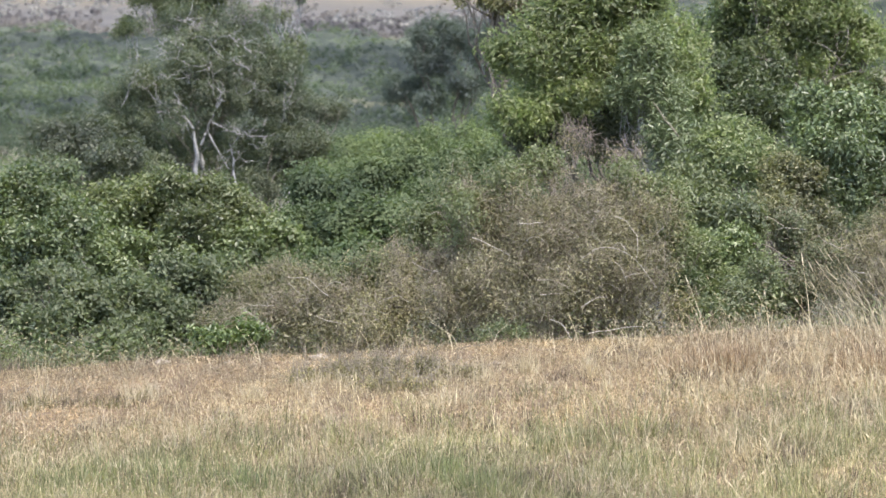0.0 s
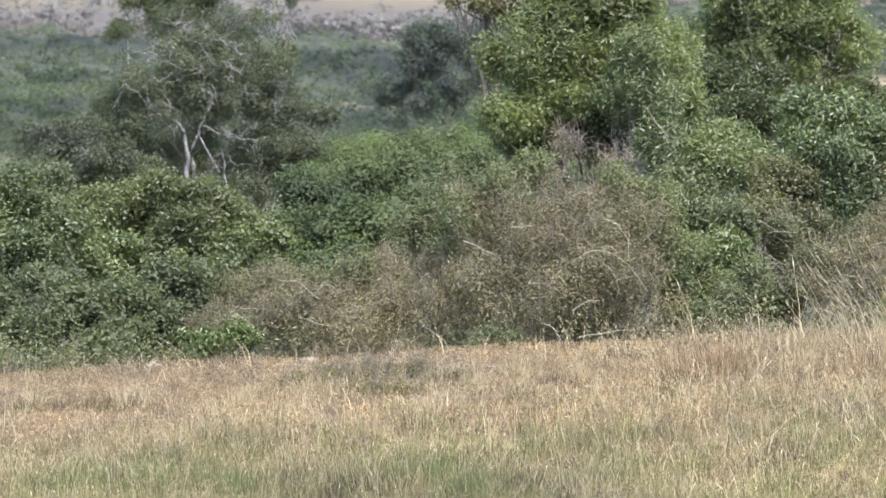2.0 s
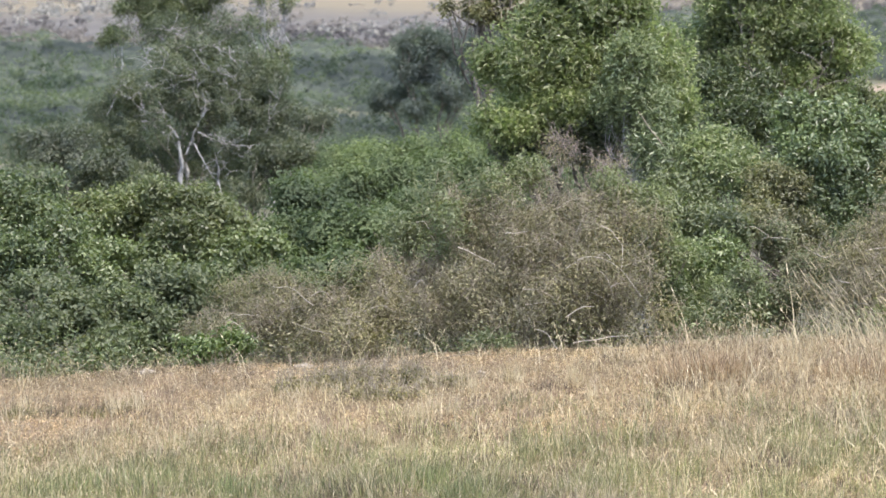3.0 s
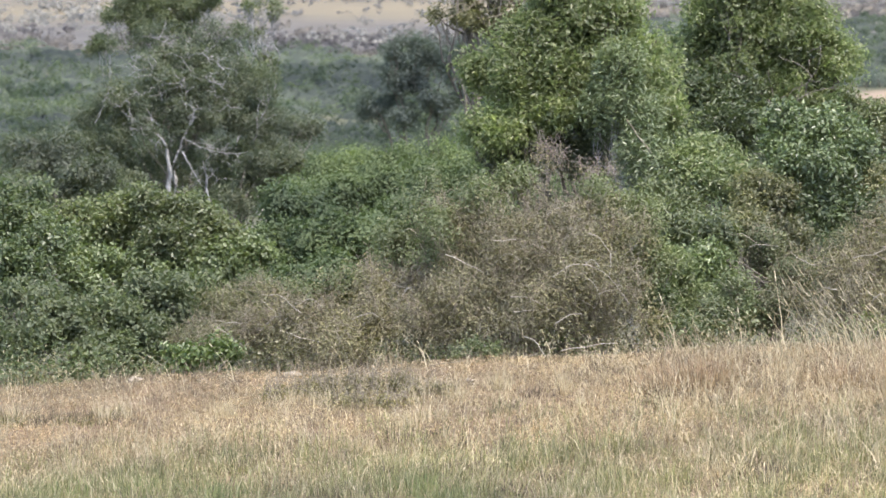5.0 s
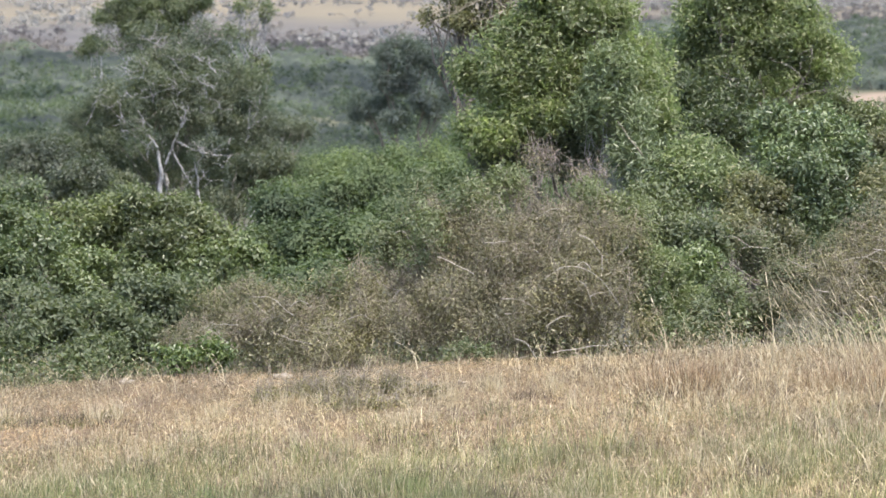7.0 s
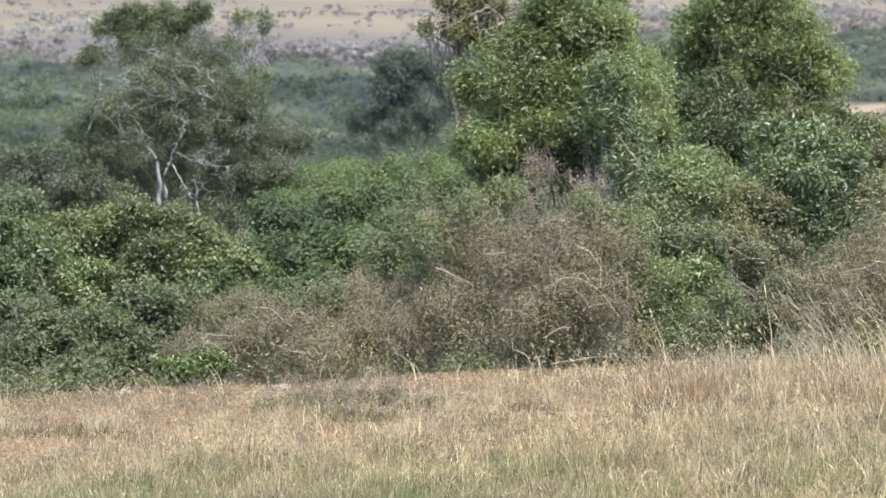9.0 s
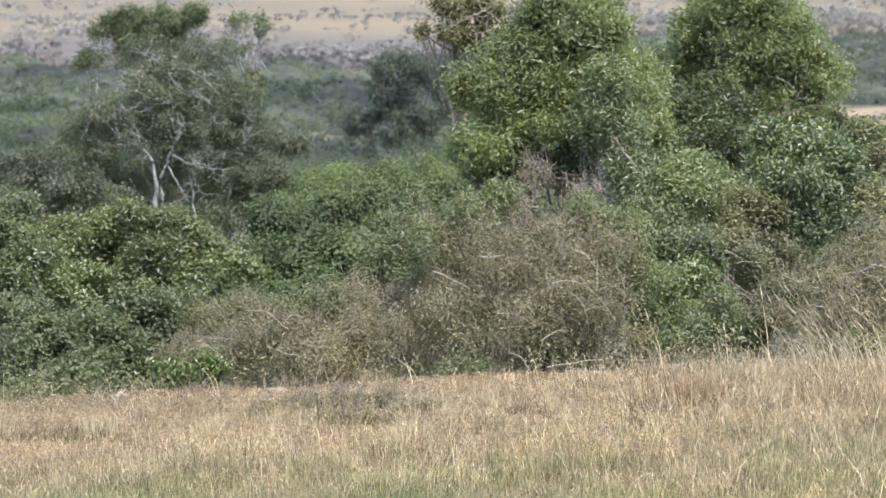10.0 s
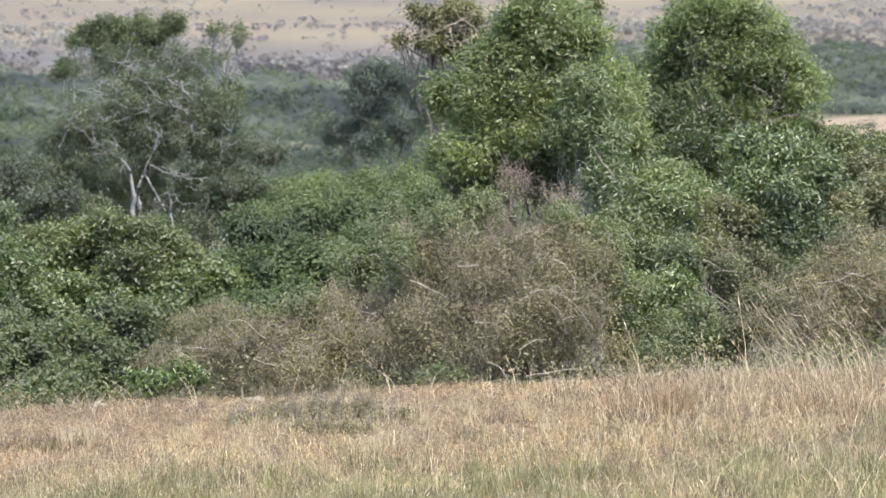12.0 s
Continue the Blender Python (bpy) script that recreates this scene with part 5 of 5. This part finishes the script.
# ---- grass ----
def blades(name, xy, lengths, widths, lean, seed, heads=False, bend=(0.1, 0.75), wild=0.8, dirs=None):
    """Bent grass blades, each three faces, with two more for a seed head."""
    g = np.random.default_rng(seed)
    n = len(xy)
    z = height(xy[:, 0], xy[:, 1]) - 0.01
    p0 = np.column_stack([xy, z])
    a = g.uniform(0, 2 * np.pi, n)
    out = np.column_stack([np.cos(a), np.sin(a), np.zeros(n)]) * wild + np.array([lean[0], lean[1], 0])
    if dirs is not None:
        out = out + np.column_stack([dirs, np.zeros(n)])
    out = unit(out)
    b = g.uniform(bend[0], bend[1], (n, 1))
    L = lengths[:, None]
    up = np.array([0, 0, 1.0])
    p1 = p0 + up * L * (0.5 - 0.2 * b) + out * L * 0.25 * b
    p2 = p0 + up * L * np.maximum(0.12, 1 - 0.62 * b ** 1.5) + out * L * 0.85 * b
    s = g.uniform(0, 2 * np.pi, n)
    side = np.column_stack([np.cos(s), np.sin(s) * 0.6, np.zeros(n)]) * widths[:, None]
    v = np.stack([p0 - side, p0 + side, p1 - side * 0.8, p1 + side * 0.8, p2], 1)
    tr = np.array([[0, 1, 3], [0, 3, 2], [2, 3, 4]])
    if heads:
        h = (p2 - p1) * 0.4
        v = np.concatenate([v, np.stack([p2 - h * 0.5, p2 + side * 1.25, p2 - side * 1.25, p2 + h * 0.5], 1)], 1)
        tr = np.concatenate([tr, np.array([[5, 6, 8], [5, 8, 7]])])
    k = v.shape[1]
    t = (np.arange(n)[:, None, None] * k + tr[None]).reshape(-1, 3)
    return tri_mesh(name, v.reshape(-1, 3), t)


def tufted(rng, centres, lo, hi, spread):
    """Blades gathered into tufts that spray outwards: places, directions and the tuft's size for each blade."""
    n = len(centres)
    k = rng.integers(lo, hi, n)
    size = rng.lognormal(0, 0.35, n)
    idx = np.repeat(np.arange(n), k)
    off = rng.normal(size=(len(idx), 2)) * spread * size[idx][:, None]
    return centres[idx] + off, off / (spread * size[idx][:, None]) * 0.6, size[idx]


def strew(rng, n, y0, y1, clump=0.0, seed=5, freq=1.6, x0=None, x1=None):
    """Random places over the brow; with clump, thinner where the noise is low."""
    y = rng.uniform(y0, y1, n)
    lo = -0.225 * y if x0 is None else np.full(n, x0)
    hi = 0.205 * y if x1 is None else np.full(n, x1)
    xy = np.column_stack([lo + (hi - lo) * rng.random(n), y])
    w = wobble(np.column_stack([xy, np.zeros(n)]), freq, seed)
    return xy[rng.random(n) < np.clip(1 - clump + clump * 1.4 * (w + 0.5), 0, 1)]


rng = np.random.default_rng(100)


def ease(v, a, b):
    return np.clip((v - a) / (b - a), 0, 1)


def grass(name, xy, lo, hi, w, lean, seed, mat, label, heads=False, bend=(0.1, 0.75), wild=0.8, tuft=None):
    g = np.random.default_rng(seed + 1)
    dirs, size = None, 1.0
    if tuft:
        xy, dirs, size = tufted(g, xy, *tuft)
    size = size * (1 - 0.45 * ease(xy[:, 1], 12.9, 13.9) * ease(xy[:, 0], 1.6, 0.4)) * (1 - 0.25 * ease(xy[:, 0], 0.6, -0.6))
    me = blades(name, xy, g.uniform(lo, hi, len(xy)) * size, w * g.uniform(0.6, 1.3, len(xy)), lean, seed, heads, bend, wild, dirs)
    return tagged(part(name, me, mat, None), label, "grass", kind="stuff")


xy = strew(rng, 4300, 10.6, 16.0, 0.4, 15, 4.0)
grass("matted_grass", xy, 0.04, 0.13, 0.0016, (0.0, 0.0), 101, M_STRAW, "trampled straw-coloured grass matted over the brow", bend=(0.45, 1.2), wild=0.6, tuft=(7, 25, 0.035))
xy = strew(rng, 30000, 10.6, 15.9, 0.5, 16, 3.0)
grass("dead_grass", xy, 0.02, 0.08, 0.0024, (0.0, 0.0), 102, M_DEADGRASS, "dark dead grass litter between the blades", bend=(0.4, 1.1))
xy = strew(rng, 4600, 12.0, 15.8, 0.7, 8, 0.9)
xy = xy[rng.random(len(xy)) < ease(xy[:, 1], 12.3, 13.8)]
grass("reddish_grass", xy, 0.03, 0.10, 0.0016, (0.1, 0.0), 103, M_REDGRASS, "short reddish-brown dry grass in patches", bend=(0.2, 1.1), wild=0.6, tuft=(8, 28, 0.03))
xy = strew(rng, 4800, 10.6, 14.0, 0.9, 9, 1.2)
xy = xy[rng.random(len(xy)) < 0.8 * ease(xy[:, 1], 13.9, 11.2) * (1 - 0.5 * ease(xy[:, 0], -0.2, 1.0))]
grass("green_grass", xy, 0.06, 0.15, 0.0015, (0.05, 0.0), 105, M_GREENGRASS, "pale green grass tufts growing among straw", bend=(0.1, 1.0), wild=0.6, tuft=(12, 44, 0.03))
g = np.random.default_rng(131)
for nm, n, y0, y1, mat, lab in (("straw_litter", 60000, 10.6, 15.9, M_STRAW, "broken bits of straw caught in the turf"), ("reddish_litter", 42000, 12.6, 15.7, M_REDGRASS, "broken reddish bits of dry grass")):
    bits = strew(rng, n, y0, y1, 0.35, 17, 3.0)
    p = np.column_stack([bits, height(bits[:, 0], bits[:, 1]) + g.uniform(0.012, 0.075, len(bits)) * (1 - 0.4 * ease(bits[:, 1], 12.9, 13.9) * ease(bits[:, 0], 1.6, 0.4))])
    nor = g.normal(size=p.shape) + np.array([0, -0.5, 0.6])
    tagged(part(nm, tri_mesh(nm, *leaves(p, nor, 0.026, 0.0032, g, along=g.normal(size=p.shape) * np.array([1.2, 1, 0.8]))), mat, None), lab, "grass", kind="stuff")
xy = strew(rng, 3000, 10.6, 15.2, 0.6, 10, 1.3)
grass("straw_stalks", xy, 0.10, 0.25, 0.0014, (-0.05, 0.0), 107, M_STALK, "thin pale straw stalks crossing at all angles", True, bend=(0.15, 1.1), wild=1.0, tuft=(2, 9, 0.04))
xy = strew(rng, 650, 12.8, 15.7, 0.8, 12, 1.1, 0.5, 3.4)
xy = xy[rng.random(len(xy)) < ease(xy[:, 0], 0.5, 2.4) * ease(xy[:, 1], 12.8, 13.8)]
grass("seeding_grass", xy, 0.05, 0.12, 0.0017, (-0.45, 0.0), 109, M_STALK, "pale seeding grass leaning over the rise", True, bend=(0.2, 0.9), wild=0.6, tuft=(8, 26, 0.03))
xy = np.concatenate([strew(rng, 4000, 8.0, 16.5, 0.3, 14, 1.0, -9, -3.4), strew(rng, 6000, 8.0, 16.5, 0.3, 14, 1.0, 3.1, 9), strew(rng, 5000, -4.0, 10.6, 0.3, 14, 1.0, -5, 5)])
grass("open_grass", xy, 0.06, 0.2, 0.004, (0.1, 0.0), 111, M_STRAW, "dry straw-coloured grass spreading over the brow", wild=1.0)


# single tall stalks and tufts
def grass_thing(name, me, at, mat, label, group):
    """A tuft standing on its own: an Empty at its root that carries the blades."""
    me.transform(Matrix.Translation((-at[0], -at[1], -on_ground(*at))))
    ob = thing(name, foot_at(at), label, "grass", group)
    part("tussock", me, mat, ob)["kind"] = "stuff"
    return ob


def tuft(at, n, lo, hi, lean, seed, mat, label, bend=(0.4, 0.95), wild=0.5, w=0.0018):
    g = np.random.default_rng(seed)
    xy = np.column_stack([g.normal(at[0], 0.035, n), g.normal(at[1], 0.035, n)])
    me = blades("grass_tuft", xy, g.uniform(lo, hi, n), w * g.uniform(0.7, 1.3, n), (lean, 0), seed, True, bend, wild)
    return grass_thing("grass_tuft", me, at, mat, label, "tufts along the brow")


g = np.random.default_rng(77)
for k in range(16):
    at = (g.uniform(1.85, 3.4), g.uniform(14.7, 15.5))
    tuft(at, int(g.integers(3, 8)), 0.30, 0.62, -0.9, 400 + k, M_STALK, "tall pale grass tuft with leaning seed stalks", (0.35, 0.8), 0.35, 0.0026)
for k in range(30):
    at = (g.uniform(-3.2, 1.4), g.uniform(14.6, 15.9))
    tuft(at, int(g.integers(3, 9)), 0.12, 0.32, 0.1, 440 + k, M_STALK, "sparse dry grass tuft at the brow's edge")
for k in range(24):
    at = (g.uniform(0.9, 3.1), g.uniform(13.9, 15.4))
    tuft(at, int(g.integers(30, 80)), 0.10, 0.25, -0.2, 480 + k, M_REDGRASS, "dense reddish-brown dry grass tuft")
# stouter clumps in the foreground and along the brow
def clump(at, n, lo, hi, spread, lean, seed, mat, label, w=0.0018):
    g = np.random.default_rng(seed)
    xy, dirs, size = tufted(g, np.array([at]), n, n + 1, spread)
    me = blades("grass_clump", xy, g.uniform(lo, hi, n), w * g.uniform(0.6, 1.3, n), (lean, 0), seed, False, (0.05, 0.9), 0.5, dirs)
    return grass_thing("grass_clump", me, at, mat, label, "grass clumps")


g = np.random.default_rng(78)
for k in range(52):
    y = g.uniform(10.9, 12.5)
    clump((g.uniform(-0.21, 0.07) * y, y), int(g.integers(60, 150)), 0.07, 0.17, g.uniform(0.04, 0.08), 0.1, 600 + k, M_GREENGRASS, "upright green grass clump in dry turf")
for k in range(38):
    y = g.uniform(11.0, 15.0)
    clump((g.uniform(-0.2, 0.19) * y, y), int(g.integers(40, 110)), 0.04, 0.11, g.uniform(0.03, 0.06), 0.0, 700 + k, M_DEADGRASS, "dark dead grass clump in dry turf", 0.0016)
for k in range(60):
    y = g.uniform(11.0, 14.6)
    clump((g.uniform(-0.2, 0.19) * y, y), int(g.integers(30, 90)), 0.08, 0.2, g.uniform(0.02, 0.05), -0.1, 750 + k, M_STALK, "bleached pale straw clump", 0.0014)
for k in range(52):
    y = g.uniform(15.2, 16.0)
    clump((g.uniform(-0.225, 0.06) * y, y), int(g.integers(14, 50)), 0.07, 0.22, g.uniform(0.03, 0.07), 0.0, 820 + k, (M_STRAW, M_REDGRASS, M_DEADGRASS)[k % 3], "thin dry grass clump at the brow's edge", 0.0013)
for k in range(18):
    clump((-0.62 + g.uniform(-0.6, 0.55), 14.1 + g.uniform(-0.2, 0.3)), int(g.integers(20, 60)), 0.07, 0.17, 0.03, 0.1, 890 + k, M_STALK, "straw clump growing through a low shrublet", 0.0013)


for k in range(24):
    clump((-2.40 + g.uniform(-0.38, 0.34), 14.0 + g.uniform(-0.14, 0.12)), int(g.integers(30, 80)), 0.04, 0.11, 0.04, 0.0, 1100 + k, (M_LEAF_SHRUBLET, M_LEAF_SHRUBLET, M_DEADGRASS)[k % 3], "low dark olive grass clump", 0.0018)
for k, (at, n, wide) in enumerate([((1.06, 14.20), 220, 0.08), ((1.18, 14.25), 280, 0.09), ((1.30, 14.30), 280, 0.09), ((1.42, 14.30), 220, 0.08), ((1.22, 14.05), 180, 0.08), ((2.05, 14.10), 220, 0.10), ((2.22, 14.15), 240, 0.10), ((2.42, 14.05), 200, 0.10), ((2.30, 13.75), 160, 0.09)]):
    clump(at, int(n * 1.3), 0.08, 0.23, wide * 1.3, -0.25, 920 + k, M_RUSTGRASS, "dense rusty-brown grass clump on the rise", 0.0017)
for k in range(34):
    y = g.uniform(11.2, 13.6)
    clump((g.uniform(0.10, 0.19) * y, y), int(g.integers(50, 130)), 0.08, 0.2, g.uniform(0.04, 0.08), -0.1, 940 + k, M_GREENGRASS, "upright green grass clump in dry turf")


# dark blades added to imitate the shade at the rusty clump's base
for k in range(9):
    clump((1.02 + g.uniform(-0.05, 0.35), 14.0 + g.uniform(-0.05, 0.12)), 60, 0.05, 0.11, 0.035, 0.0, 980 + k, M_DEADGRASS, "dark grass added as shade at the foot of a rusty clump", 0.0018)
# tussocks with dead brown hearts
for k in range(20):
    y = g.uniform(10.9, 13.2)
    at = (g.uniform(-0.20, 0.19) * y, y)
    clump(at, 90, 0.05, 0.12, 0.05, 0.0, 1000 + k, M_DEADGRASS, "dead brown heart of a grass tussock", 0.0022)
    clump(at, 70, 0.10, 0.21, 0.06, 0.0, 1040 + k, (M_STALK, M_GREENGRASS)[k % 2], "grass tussock with long arching blades", 0.0016)


# lush green clumps in the foreground, and old grey-brown tussocks
for k, at in enumerate([(-2.01, 11.73), (-1.95, 11.95), (-1.67, 11.62), (-1.63, 11.92), (-1.38, 11.77), (-1.26, 11.66), (-0.19, 11.35), (-0.36, 11.60), (-0.28, 11.68), (-0.09, 11.25), (-1.14, 11.64), (-2.15, 11.74)]):
    clump(at, 190, 0.09, 0.19, 0.075, 0.05, 1200 + k, M_LUSHGRASS, "lush green grass clump in drying turf", 0.0019)
for k, at in enumerate([(-0.63, 11.50), (-0.58, 11.70), (-0.79, 11.34), (-0.75, 11.40), (0.39, 11.23), (0.32, 11.16), (1.41, 11.87), (1.36, 11.75), (-0.04, 12.20), (-0.09, 12.05), (0.15, 11.52)]):
    clump(at, 170, 0.04, 0.11, 0.06, 0.0, 1230 + k, M_DEADGRASS, "old grey-brown grass tussock", 0.0022)


# single long stalks and fallen sticks
for k in range(26):
    at = (g.uniform(2.0, 3.4), g.uniform(14.8, 15.4))
    tuft(at, int(g.integers(1, 4)), 0.40, 0.68, -1.0, 960 + k, M_STALK, "long thin grass stalk leaning over the rise", (0.3, 0.62), 0.25, 0.0026)
for k, (at, n, lo, hi) in enumerate([((1.21, 15.20), 3, 0.4, 0.55), ((1.37, 15.10), 2, 0.4, 0.5), ((0.26, 14.20), 3, 0.35, 0.5), ((-0.78, 15.30), 3, 0.3, 0.42), ((-0.32, 15.20), 4, 0.25, 0.4),
                                     ((1.61, 15.20), 4, 0.35, 0.5), ((1.85, 15.20), 5, 0.4, 0.6), ((2.33, 15.00), 6, 0.4, 0.65), ((-1.87, 15.20), 3, 0.25, 0.35), ((-1.55, 15.10), 2, 0.25, 0.35), ((-2.32, 15.20), 3, 0.3, 0.4)]):
    tuft(at, n, lo, hi, -0.5, 520 + k, M_STALK, "few long single grass stalks above the short turf", w=0.0024)


def stick(at, length, turn, seed):
    g = np.random.default_rng(seed)
    d = np.array([math.cos(turn), math.sin(turn), 0.12]) * length
    me = smooth(tri_mesh("stick", *tubes([(crooked((0, 0, 0.03), d + np.array([0, 0, 0.03]), 9, 0.012, g), np.linspace(0.003, 0.002, 9))], 6)))
    ob = part("stick", me, M_TWIG, None)
    ob.location = foot_at(at)
    return tagged(ob, "pale dry stick lying on the turf", "stick", "fallen sticks")


for k, (at, ln, turn) in enumerate([((-2.23, 13.90), 0.14, 0.5), ((-0.29, 15.10), 0.2, 0.1), ((0.85, 15.20), 0.25, 2.6), ((2.03, 12.50), 0.22, 0.0), ((0.26, 15.30), 0.15, 0.8)]):
    stick(at, ln, turn, 560 + k)
